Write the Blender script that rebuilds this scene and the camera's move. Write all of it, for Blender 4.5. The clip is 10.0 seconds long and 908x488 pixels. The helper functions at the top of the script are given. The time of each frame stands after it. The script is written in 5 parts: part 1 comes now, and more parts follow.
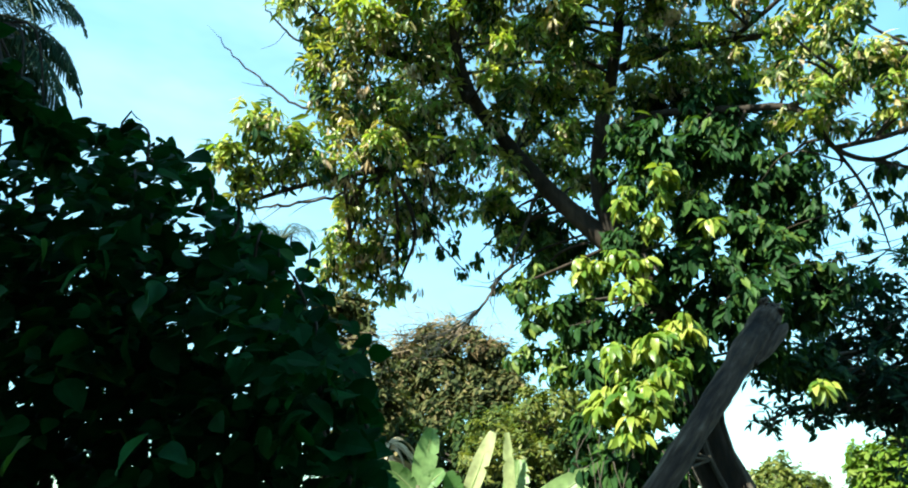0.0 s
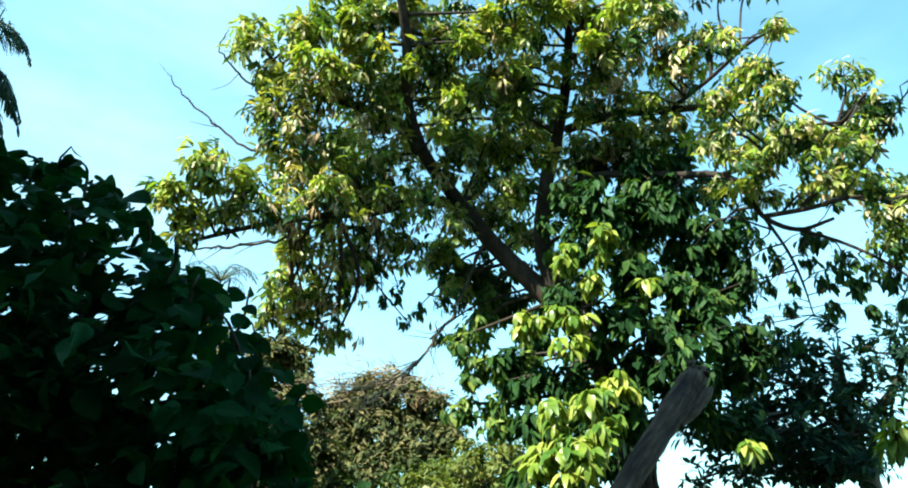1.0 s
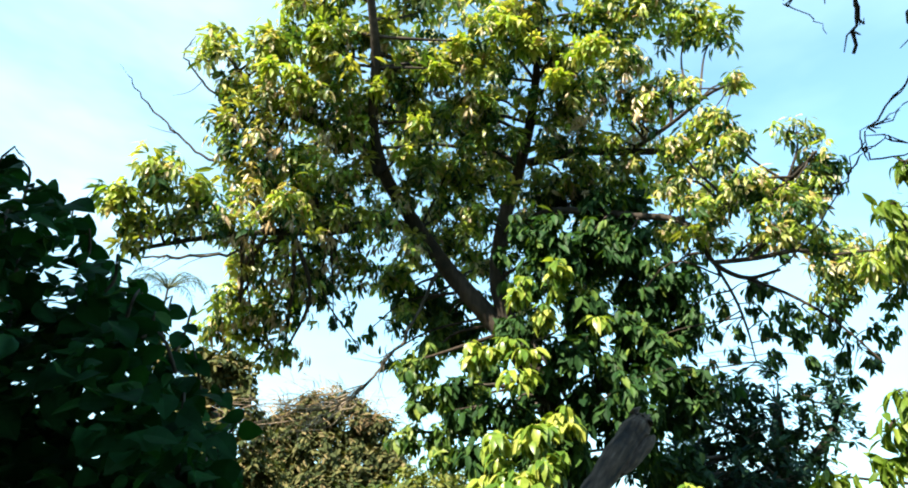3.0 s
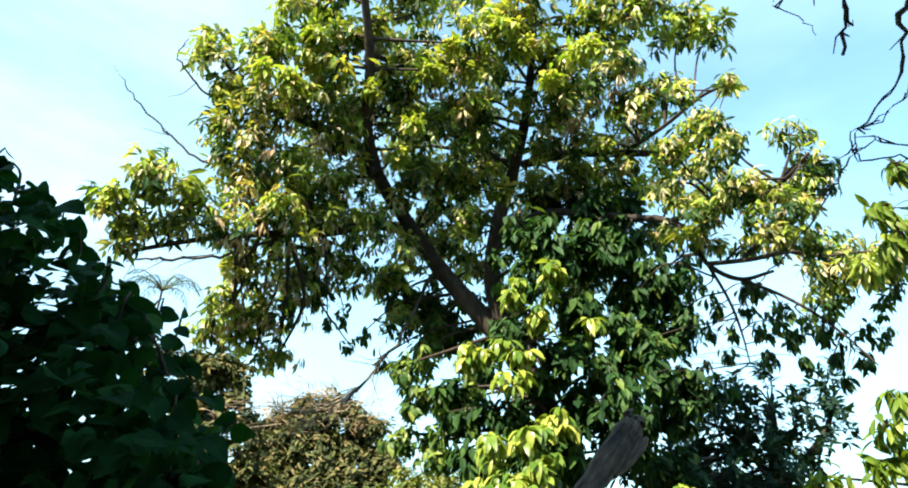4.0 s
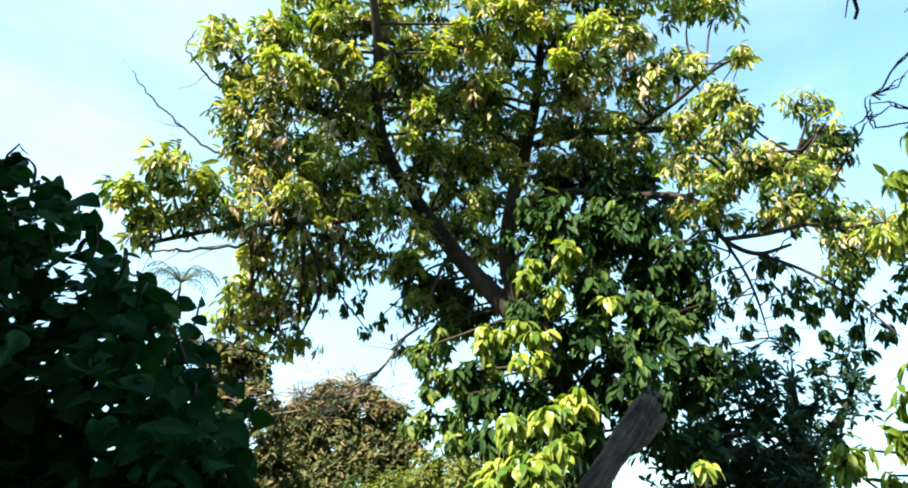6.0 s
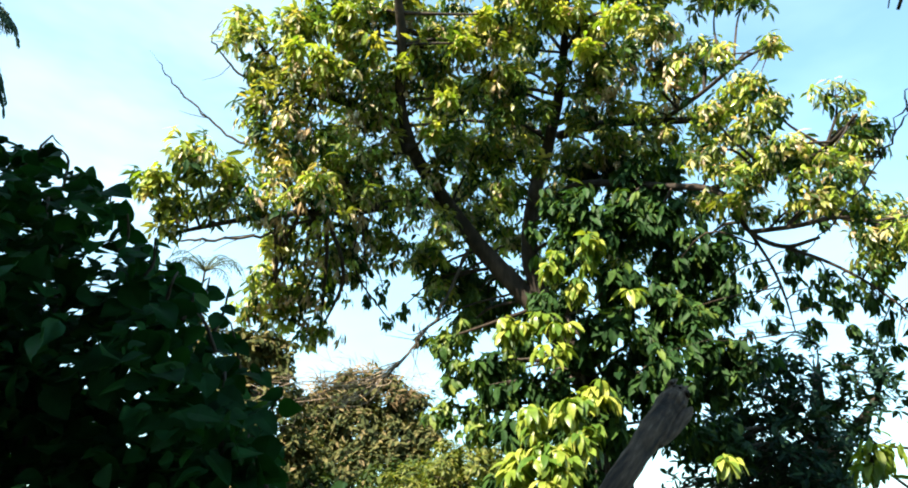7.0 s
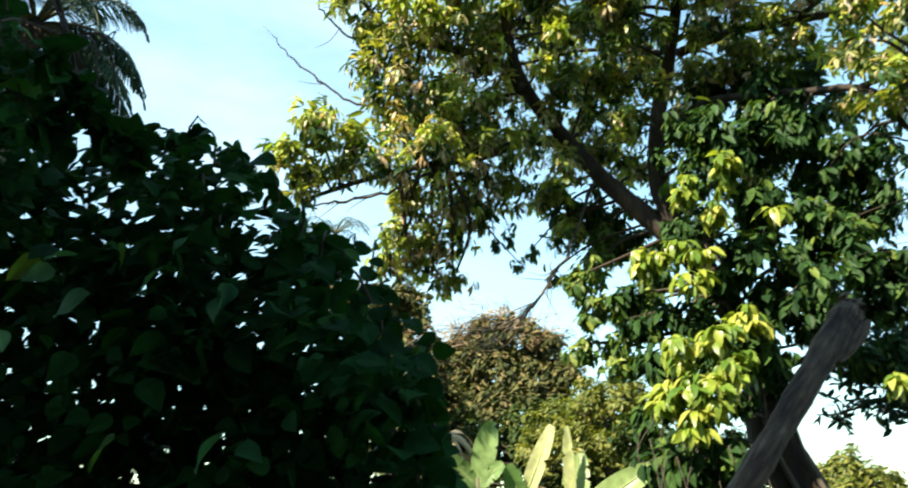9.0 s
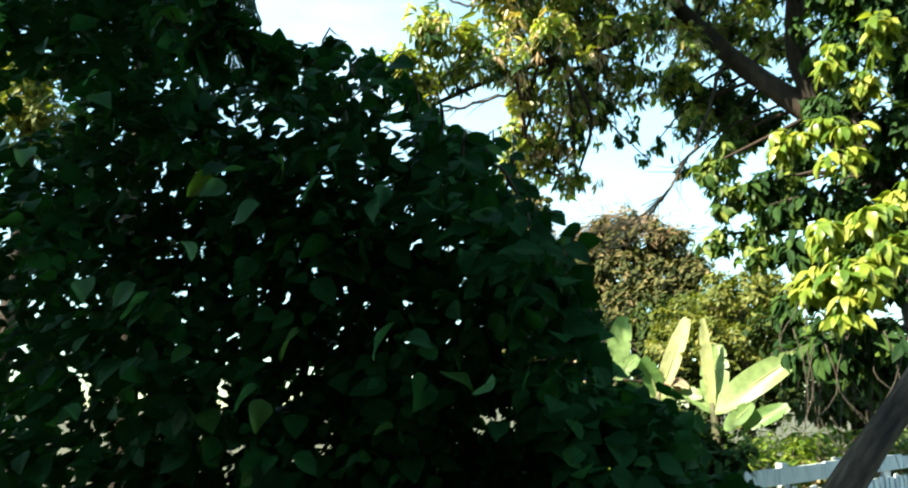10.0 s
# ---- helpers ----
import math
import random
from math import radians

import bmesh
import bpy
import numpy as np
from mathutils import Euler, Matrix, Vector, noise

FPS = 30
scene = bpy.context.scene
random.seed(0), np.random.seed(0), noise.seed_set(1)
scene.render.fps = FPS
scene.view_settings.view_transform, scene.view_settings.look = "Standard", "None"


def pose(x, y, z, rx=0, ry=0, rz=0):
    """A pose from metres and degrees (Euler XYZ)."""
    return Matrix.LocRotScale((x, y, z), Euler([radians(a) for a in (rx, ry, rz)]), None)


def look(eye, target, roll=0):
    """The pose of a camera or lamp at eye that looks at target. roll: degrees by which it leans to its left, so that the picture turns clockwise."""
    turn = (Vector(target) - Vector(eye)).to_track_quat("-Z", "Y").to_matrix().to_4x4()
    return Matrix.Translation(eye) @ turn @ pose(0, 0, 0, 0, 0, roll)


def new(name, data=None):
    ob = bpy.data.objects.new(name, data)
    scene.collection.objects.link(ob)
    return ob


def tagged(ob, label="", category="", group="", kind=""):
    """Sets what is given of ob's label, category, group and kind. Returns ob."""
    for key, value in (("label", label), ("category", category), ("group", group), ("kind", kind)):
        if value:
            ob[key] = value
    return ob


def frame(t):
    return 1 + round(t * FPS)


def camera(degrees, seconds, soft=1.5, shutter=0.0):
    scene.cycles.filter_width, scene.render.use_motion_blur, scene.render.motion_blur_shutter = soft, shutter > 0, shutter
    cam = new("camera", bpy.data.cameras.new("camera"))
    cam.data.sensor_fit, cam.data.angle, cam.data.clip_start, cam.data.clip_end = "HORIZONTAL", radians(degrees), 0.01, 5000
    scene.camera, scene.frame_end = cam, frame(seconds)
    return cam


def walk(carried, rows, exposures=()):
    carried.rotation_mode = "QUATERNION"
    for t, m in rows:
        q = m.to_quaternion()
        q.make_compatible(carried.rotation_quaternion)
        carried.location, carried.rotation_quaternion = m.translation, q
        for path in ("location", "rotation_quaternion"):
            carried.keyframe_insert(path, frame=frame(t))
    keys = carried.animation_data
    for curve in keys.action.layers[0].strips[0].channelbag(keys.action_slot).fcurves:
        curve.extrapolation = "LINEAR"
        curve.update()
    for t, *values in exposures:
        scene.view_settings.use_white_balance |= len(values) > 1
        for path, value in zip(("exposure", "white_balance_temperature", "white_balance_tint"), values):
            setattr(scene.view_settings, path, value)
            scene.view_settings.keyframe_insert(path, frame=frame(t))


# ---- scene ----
cam = camera(67.38, 10.0, soft=1.9, shutter=0.25)
PATH = [
    (0.0, pose(0.000, 0.000, 1.600, 112.00, 0.00, 0.00)),
    (0.5, pose(0.007, -0.020, 1.598, 113.94, -0.70, -3.22)),
    (1.0, pose(0.019, -0.039, 1.606, 116.11, -0.38, -5.16)),
    (1.5, pose(0.027, -0.044, 1.617, 116.59, -0.64, -5.61)),
    (2.0, pose(0.012, -0.025, 1.641, 116.72, -1.87, -5.63)),
    (2.5, pose(0.022, -0.030, 1.652, 117.80, -2.70, -9.37)),
    (4.0, pose(0.044, -0.028, 1.659, 118.33, -1.96, -10.44)),
    (4.5, pose(0.046, -0.024, 1.656, 118.16, -1.71, -10.31)),
    (5.0, pose(0.050, -0.018, 1.653, 117.37, -1.47, -10.00)),
    (5.5, pose(0.060, -0.023, 1.653, 117.29, -0.98, -9.29)),
    (7.0, pose(0.031, -0.025, 1.656, 116.09, -2.10, -7.14)),
    (7.5, pose(0.025, -0.021, 1.648, 116.11, -2.08, -6.75)),
    (8.0, pose(0.031, -0.022, 1.644, 115.52, -1.67, -6.36)),
    (8.5, pose(0.028, -0.015, 1.642, 114.33, -0.62, -2.62)),
    (9.0, pose(-0.050, -0.002, 1.632, 111.20, -0.73, 4.34)),
    (9.5, pose(-0.106, -0.011, 1.602, 107.99, -0.41, 9.97)),
    (10.0, pose(-0.183, -0.034, 1.560, 103.45, 0.11, 14.47)),
]

EXPOSURES = [(0.0, 1.75, 6250, -7), (1.0, 1.78, 6300, -7), (2.0, 1.86, 6650, 1), (2.5, 1.97, 6850, 5), (5.5, 1.98, 7000, 7), (8.5, 1.85, 7300, 9), (9.5, 1.78, 7400, 7), (10.0, 2.12, 7300, 5)]
walk(cam, PATH, EXPOSURES)

# ---- daylight: high sun behind the camera's left shoulder ----
SUN_TURN, SUN_HEIGHT = 218.0, 43.0          # degrees clockwise from +y, degrees above the horizon
world = bpy.data.worlds.new("sky")
scene.world = world
world.use_nodes = True
wn = world.node_tree.nodes
sky = wn.new("ShaderNodeTexSky")
sky.sky_type = "NISHITA"
sky.sun_disc = False
sky.sun_elevation, sky.sun_rotation = radians(SUN_HEIGHT), radians(SUN_TURN)
sky.air_density, sky.dust_density, sky.ozone_density = 1.0, 0.2, 1.3
wn["Background"].inputs["Strength"].default_value = 0.13
wl = world.node_tree.links
tint = wn.new("ShaderNodeVectorMath")
tint.operation = "MULTIPLY"
tint.inputs[1].default_value = (0.92, 1.14, 1.05)
wl.new(sky.outputs["Color"], tint.inputs[0])
# clear air: the sky pales only a little towards the horizon
height, clear, deep = [wn.new("ShaderNode" + k) for k in ("SeparateXYZ", "MapRange", "VectorMath")]
clear.interpolation_type = "SMOOTHSTEP"
clear.inputs["From Min"].default_value, clear.inputs["From Max"].default_value = -0.02, 0.5
clear.inputs["To Min"].default_value, clear.inputs["To Max"].default_value = 0.6, 1.0
deep.operation = "SCALE"
wl.new(height.outputs["Z"], clear.inputs["Value"])
wl.new(tint.outputs["Vector"], deep.inputs[0])
wl.new(clear.outputs["Result"], deep.inputs["Scale"])
# thin high cloud
sky_way, stretch, veil, veil_part, veiled = [wn.new("ShaderNode" + k) for k in ("TexCoord", "Mapping", "TexNoise", "MapRange", "Mix")]
near_cloud, bank, puff, cover, most = [wn.new("ShaderNode" + k) for k in ("VectorMath", "MapRange", "MapRange", "Math", "Math")]
near_cloud.operation = "DISTANCE"
near_cloud.inputs[1].default_value = (-0.305, 0.751, 0.585)
bank.interpolation_type = "SMOOTHSTEP"
bank.inputs["From Min"].default_value, bank.inputs["From Max"].default_value = 0.5, 0.05
puff.inputs["From Min"].default_value, puff.inputs["From Max"].default_value, puff.inputs["To Max"].default_value = 0.35, 0.62, 0.42
cover.operation, most.operation = "MULTIPLY", "MAXIMUM"
stretch.inputs["Scale"].default_value = (1.0, 1.0, 2.6)
veil.inputs["Scale"].default_value, veil.inputs["Detail"].default_value, veil.inputs["Roughness"].default_value = 1.7, 5.0, 0.55
veil_part.inputs["From Min"].default_value, veil_part.inputs["From Max"].default_value = 0.45, 0.75
veil_part.inputs["To Max"].default_value = 0.22
veiled.data_type = "RGBA"
veiled.inputs["B"].default_value = (3.4, 4.6, 5.4, 1)
wl.new(sky_way.outputs["Generated"], height.inputs["Vector"])
wl.new(sky_way.outputs["Generated"], stretch.inputs["Vector"])
wl.new(stretch.outputs["Vector"], veil.inputs["Vector"])
wl.new(veil.outputs["Fac"], veil_part.inputs["Value"])
wl.new(sky_way.outputs["Generated"], near_cloud.inputs[0])
wl.new(near_cloud.outputs["Value"], bank.inputs["Value"])
wl.new(veil.outputs["Fac"], puff.inputs["Value"])
wl.new(bank.outputs["Result"], cover.inputs[0])
wl.new(puff.outputs["Result"], cover.inputs[1])
wl.new(cover.outputs["Value"], most.inputs[0])
wl.new(veil_part.outputs["Result"], most.inputs[1])
wl.new(most.outputs["Value"], veiled.inputs["Factor"])
wl.new(deep.outputs["Vector"], veiled.inputs["A"])
wl.new(veiled.outputs["Result"], wn["Background"].inputs["Color"])
sun = new("sun", bpy.data.lights.new("sun", "SUN"))
sun.data.energy, sun.data.angle, sun.data.color = 5.0, radians(0.5), (1.0, 0.93, 0.8)
sa, sh = radians(SUN_TURN), radians(SUN_HEIGHT)
sun.matrix_world = look((math.sin(sa) * math.cos(sh) * 60, math.cos(sa) * math.cos(sh) * 60, math.sin(sh) * 60), (0, 0, 0))


# ---- materials ----
def material(name):
    m = bpy.data.materials.new(name)
    m.use_nodes = True
    return m, m.node_tree.nodes, m.node_tree.links


def ramp(nodes, stops):
    r = nodes.new("ShaderNodeValToRGB")
    while len(r.color_ramp.elements) < len(stops):
        r.color_ramp.elements.new(0.5)
    for el, (p, c) in zip(r.color_ramp.elements, stops):
        el.position, el.color = p, (*c, 1)
    return r


def leaf_material(name, stops, glow=0.4, rough=0.45, each=False, gloss=0.35, through_tint=(1.25, 1.3, 0.5)):
    """A leaf: gloss over a diffuse face, light passing through; each leaf has its own tone."""
    m, n, l = material(name)
    n.remove(n["Principled BSDF"])
    tone = ramp(n, stops)
    if each:
        l.new(n.new("ShaderNodeObjectInfo").outputs["Random"], tone.inputs["Fac"])
    else:
        l.new(n.new("ShaderNodeNewGeometry").outputs["Random Per Island"], tone.inputs["Fac"])
    co = n.new("ShaderNodeTexCoord")
    spots = n.new("ShaderNodeTexNoise")
    spots.inputs["Scale"].default_value, spots.inputs["Detail"].default_value = 14.0, 4.0
    l.new(co.outputs["Object"], spots.inputs["Vector"])
    vary = n.new("ShaderNodeMapRange")
    vary.inputs["From Min"].default_value, vary.inputs["From Max"].default_value = 0.3, 0.7
    vary.inputs["To Min"].default_value, vary.inputs["To Max"].default_value = 0.75, 1.2
    l.new(spots.outputs["Fac"], vary.inputs["Value"])
    mul = n.new("ShaderNodeVectorMath")
    mul.operation = "SCALE"
    l.new(tone.outputs["Color"], mul.inputs[0])
    l.new(vary.outputs["Result"], mul.inputs["Scale"])
    tint = n.new("ShaderNodeVectorMath")
    tint.operation = "MULTIPLY"
    tint.inputs[1].default_value = through_tint
    l.new(mul.outputs["Vector"], tint.inputs[0])
    face, back, mix = n.new("ShaderNodeBsdfPrincipled"), n.new("ShaderNodeBsdfTranslucent"), n.new("ShaderNodeMixShader")
    face.inputs["Roughness"].default_value = rough
    face.inputs["Specular IOR Level"].default_value = gloss
    l.new(mul.outputs["Vector"], face.inputs["Base Color"])
    l.new(tint.outputs["Vector"], back.inputs["Color"])
    mix.inputs["Fac"].default_value = glow
    l.new(face.outputs["BSDF"], mix.inputs[1])
    l.new(back.outputs["BSDF"], mix.inputs[2])
    l.new(mix.outputs["Shader"], n["Material Output"].inputs["Surface"])
    return m


def rough_material(name, stops, scale, stretch=(1, 1, 1), rough=0.9, bump=0.4, fine=5.0):
    """Bark, soil, wood: two scales of noise in colour and relief."""
    m, n, l = material(name)
    co, mp = n.new("ShaderNodeTexCoord"), n.new("ShaderNodeMapping")
    mp.inputs["Scale"].default_value = stretch
    l.new(co.outputs["Object"], mp.inputs["Vector"])
    big, small, add = n.new("ShaderNodeTexNoise"), n.new("ShaderNodeTexNoise"), n.new("ShaderNodeMath")
    big.inputs["Scale"].default_value, big.inputs["Detail"].default_value = scale, 5.0
    small.inputs["Scale"].default_value, small.inputs["Detail"].default_value = scale * fine, 6.0
    l.new(mp.outputs["Vector"], big.inputs["Vector"])
    l.new(mp.outputs["Vector"], small.inputs["Vector"])
    add.operation = "MULTIPLY_ADD"
    add.inputs[1].default_value = 0.5
    l.new(small.outputs["Fac"], add.inputs[0])
    half = n.new("ShaderNodeMath")
    half.operation = "MULTIPLY"
    half.inputs[1].default_value = 0.5
    l.new(big.outputs["Fac"], half.inputs[0])
    l.new(half.outputs["Value"], add.inputs[2])
    tone = ramp(n, stops)
    l.new(add.outputs["Value"], tone.inputs["Fac"])
    p = n["Principled BSDF"]
    l.new(tone.outputs["Color"], p.inputs["Base Color"])
    p.inputs["Roughness"].default_value = rough
    b = n.new("ShaderNodeBump")
    b.inputs["Strength"].default_value, b.inputs["Distance"].default_value = bump, 0.03
    l.new(add.outputs["Value"], b.inputs["Height"])
    l.new(b.outputs["Normal"], p.inputs["Normal"])
    return m


CROWN_TONES = [(0.0, (0.018, 0.042, 0.012)), (0.3, (0.05, 0.092, 0.02)), (0.5, (0.16, 0.2, 0.045)), (0.68, (0.33, 0.34, 0.1)), (0.8, (0.52, 0.45, 0.25)), (0.92, (0.6, 0.48, 0.34)), (1.0, (0.4, 0.22, 0.13))]
# yellow-green new growth, with the sunlight on it put into the tones
FLUSH_LIT_TONES = [(0.0, (0.17, 0.27, 0.035)), (0.6, (0.31, 0.37, 0.06)), (0.88, (0.47, 0.45, 0.13)), (1.0, (0.5, 0.36, 0.2))]
M_CROWN = leaf_material("crown_leaf", CROWN_TONES, 0.5, 0.36, False, 0.6, (1.3, 1.35, 0.6))
# dark copy of the crown leaf, with the crown's own shade in its tones
M_CROWN_SHADE = leaf_material("shaded_crown_leaf", [(0.0, (0.014, 0.042, 0.014)), (0.6, (0.028, 0.072, 0.02)), (0.9, (0.055, 0.11, 0.026)), (1.0, (0.14, 0.19, 0.035))], 0.3, 0.55, False, 0.15)
M_MID = leaf_material("mid_crown_leaf", [(0.0, (0.03, 0.075, 0.016)), (0.6, (0.08, 0.14, 0.028)), (1.0, (0.22, 0.27, 0.055))], 0.35, 0.45, False, 0.25)
M_FLUSH_LIT = leaf_material("young_lit_leaf", FLUSH_LIT_TONES, 0.45, 0.32, False, 0.5)
M_WHORL = leaf_material("whorl_leaf", CROWN_TONES[1:3] + [(0.7, (0.27, 0.28, 0.06)), (0.9, (0.38, 0.36, 0.09)), (1.0, (0.4, 0.3, 0.12))], 0.42, 0.32, True, 0.5)
# creeper leaf: bright copies where sunlit, a dark copy that holds the shade
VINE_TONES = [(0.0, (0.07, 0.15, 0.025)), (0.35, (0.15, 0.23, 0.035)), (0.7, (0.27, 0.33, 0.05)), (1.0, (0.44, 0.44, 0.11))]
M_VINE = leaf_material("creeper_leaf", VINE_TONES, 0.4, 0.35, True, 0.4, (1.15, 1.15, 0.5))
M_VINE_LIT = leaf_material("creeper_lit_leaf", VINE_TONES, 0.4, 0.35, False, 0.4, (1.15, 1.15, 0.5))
M_LEAF_SHADE = leaf_material("shaded_leaf", [(0.0, (0.011, 0.032, 0.012)), (0.6, (0.022, 0.055, 0.016)), (0.94, (0.045, 0.09, 0.02)), (1.0, (0.1, 0.15, 0.03))], 0.22, 0.6, False, 0.06)
SHRUB_TONES = [(0.0, (0.007, 0.04, 0.013)), (0.6, (0.012, 0.066, 0.018)), (0.96, (0.02, 0.095, 0.024)), (1.0, (0.05, 0.13, 0.028))]
M_SHRUB = leaf_material("shrub_leaf", SHRUB_TONES, 0.3, 0.6, False, 0.06)
M_SHRUB_EACH = leaf_material("shrub_leaf_single", SHRUB_TONES, 0.3, 0.6, True, 0.06)
# lighter shrub leaf tones that stand in for sun flecks and sky light
M_FLECK = leaf_material("sun_fleck_leaf", [(0.0, (0.04, 0.13, 0.035)), (0.6, (0.1, 0.22, 0.045)), (1.0, (0.28, 0.36, 0.06))], 0.55, 0.4, True, 0.3)
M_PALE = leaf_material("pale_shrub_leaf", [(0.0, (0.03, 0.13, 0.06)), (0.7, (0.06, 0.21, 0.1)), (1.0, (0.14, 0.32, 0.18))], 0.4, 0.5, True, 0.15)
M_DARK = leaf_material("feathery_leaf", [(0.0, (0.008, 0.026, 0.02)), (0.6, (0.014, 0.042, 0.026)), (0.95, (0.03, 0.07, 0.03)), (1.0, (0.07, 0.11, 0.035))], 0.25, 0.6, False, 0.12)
M_DOME = leaf_material("dome_leaf", [(0.0, (0.022, 0.034, 0.013)), (0.5, (0.07, 0.078, 0.028)), (0.85, (0.14, 0.125, 0.05)), (1.0, (0.2, 0.15, 0.075))], 0.25, 0.7, False, 0.12)
M_BACK = leaf_material("back_leaf", [(0.0, (0.018, 0.036, 0.012)), (0.6, (0.04, 0.066, 0.018)), (0.95, (0.08, 0.1, 0.024)), (1.0, (0.15, 0.16, 0.04))], 0.3, 0.6, False, 0.12)
M_LIGHT = leaf_material("light_leaf", [(0.0, (0.07, 0.13, 0.015)), (0.6, (0.13, 0.2, 0.02)), (1.0, (0.2, 0.24, 0.04))], 0.4)
M_OLIVE = leaf_material("olive_leaf", [(0.0, (0.06, 0.09, 0.02)), (0.5, (0.13, 0.155, 0.03)), (1.0, (0.24, 0.23, 0.06))], 0.4)
M_BANANA = leaf_material("banana_leaf", [(0.0, (0.1, 0.19, 0.06)), (1.0, (0.2, 0.28, 0.11))], 0.35, 0.4, True)
M_SPEAR = leaf_material("furled_banana_leaf", [(0.0, (0.3, 0.34, 0.15)), (1.0, (0.42, 0.42, 0.22))], 0.3, 0.45, True)
M_DRY = leaf_material("dry_leaf", [(0.0, (0.26, 0.19, 0.11)), (1.0, (0.5, 0.41, 0.28))], 0.2, 0.8, True, 0.1, (1.1, 1.0, 0.8))
M_DRY_BROWN = leaf_material("dry_spray", [(0.0, (0.1, 0.065, 0.035)), (1.0, (0.27, 0.19, 0.1))], 0.2, 0.8, False, 0.1, (1.1, 1.0, 0.8))
M_DRY_MASS = leaf_material("dry_litter", [(0.0, (0.3, 0.2, 0.1)), (1.0, (0.66, 0.52, 0.32))], 0.2, 0.8, False, 0.1, (1.1, 1.0, 0.8))
M_TAN = leaf_material("withered_crown_leaf", [(0.0, (0.3, 0.2, 0.1)), (0.5, (0.5, 0.38, 0.22)), (1.0, (0.66, 0.56, 0.4))], 0.3, 0.6, False, 0.3, (1.1, 1.0, 0.8))
M_RIB = rough_material("banana_rib", [(0.3, (0.17, 0.22, 0.07)), (0.7, (0.27, 0.32, 0.13))], 6.0)
M_PALM_RIB = rough_material("palm_rib", [(0.3, (0.04, 0.05, 0.025)), (0.7, (0.09, 0.1, 0.05))], 6.0)
M_PALM = leaf_material("palm_leaflet", [(0.0, (0.012, 0.036, 0.026)), (0.8, (0.028, 0.062, 0.042)), (1.0, (0.06, 0.095, 0.06))], 0.25, 0.6, False, 0.1, (0.9, 1.1, 0.8))
M_BARK = rough_material("grey_bark", [(0.36, (0.009, 0.006, 0.004)), (0.5, (0.024, 0.015, 0.009)), (0.64, (0.055, 0.036, 0.024))], 3.0, (1, 1, 0.35), 0.9, 0.8)
M_NEARBARK = rough_material("weathered_grey_bark", [(0.36, (0.016, 0.009, 0.006)), (0.46, (0.055, 0.032, 0.02)), (0.54, (0.1, 0.062, 0.04)), (0.66, (0.22, 0.16, 0.115))], 20.0, (1, 1, 1), 0.95, 1.0, 3.5)
LEAN_WAY = Vector((0.618, 0.562, 0.61)).normalized()
grain_n = M_NEARBARK.node_tree.nodes
grain = [q for q in grain_n if q.type == "MAPPING"][0]
grain.vector_type = "TEXTURE"
grain.inputs["Rotation"].default_value = LEAN_WAY.to_track_quat("Z", "Y").to_euler()
grain.inputs["Scale"].default_value = (1.0, 1.0, 7.0)
M_TWIG = rough_material("dark_twig_bark", [(0.3, (0.03, 0.024, 0.02)), (0.7, (0.1, 0.08, 0.06))], 8.0)
M_DEADWOOD = rough_material("dead_wood", [(0.3, (0.2, 0.14, 0.1)), (0.7, (0.4, 0.31, 0.23))], 8.0)
M_STEM = rough_material("green_stem", [(0.3, (0.03, 0.035, 0.014)), (0.7, (0.085, 0.08, 0.035))], 6.0, (1, 1, 0.3), 0.7)
M_SOIL = rough_material("garden_soil", [(0.3, (0.025, 0.028, 0.012)), (0.5, (0.05, 0.05, 0.022)), (0.7, (0.1, 0.085, 0.045))], 0.7, (1, 1, 1), 0.95, 0.6, 9.0)
M_WALL = rough_material("old_plaster", [(0.3, (0.12, 0.1, 0.08)), (0.7, (0.25, 0.22, 0.18))], 1.2)
M_FENCE = rough_material("pale_blue_paint", [(0.3, (0.3, 0.36, 0.42)), (0.5, (0.5, 0.56, 0.62)), (0.7, (0.62, 0.66, 0.7))], 4.0, (1, 1, 0.3), 0.6, 0.2)


# ---- mesh helpers ----
def mesh_object(name, verts, faces, mat, parent=None, smooth=False):
    me = bpy.data.meshes.new(name)
    me.from_pydata([tuple(v) for v in verts], [], faces)
    me.materials.append(mat)
    if smooth:
        me.polygons.foreach_set("use_smooth", [True] * len(me.polygons))
    ob = new(name, me)
    ob.parent = parent
    return ob


def thing(name, at, label, category, group="", kind=""):
    ob = new(name)
    ob.empty_display_size = 0.2
    ob.location = at
    return tagged(ob, label, category, group, kind)


def part(name, verts, faces, mat, parent, label="", kind="", smooth=True):
    base = np.array(parent.location) if parent.parent is None else np.array(parent.parent.location)
    ob = mesh_object(name, np.asarray(verts) - base, faces, mat, parent, smooth)
    return tagged(ob, label, kind=kind)


def unit(v):
    v = np.asarray(v, float)
    return v / np.maximum(np.linalg.norm(v, axis=-1, keepdims=True), 1e-9)


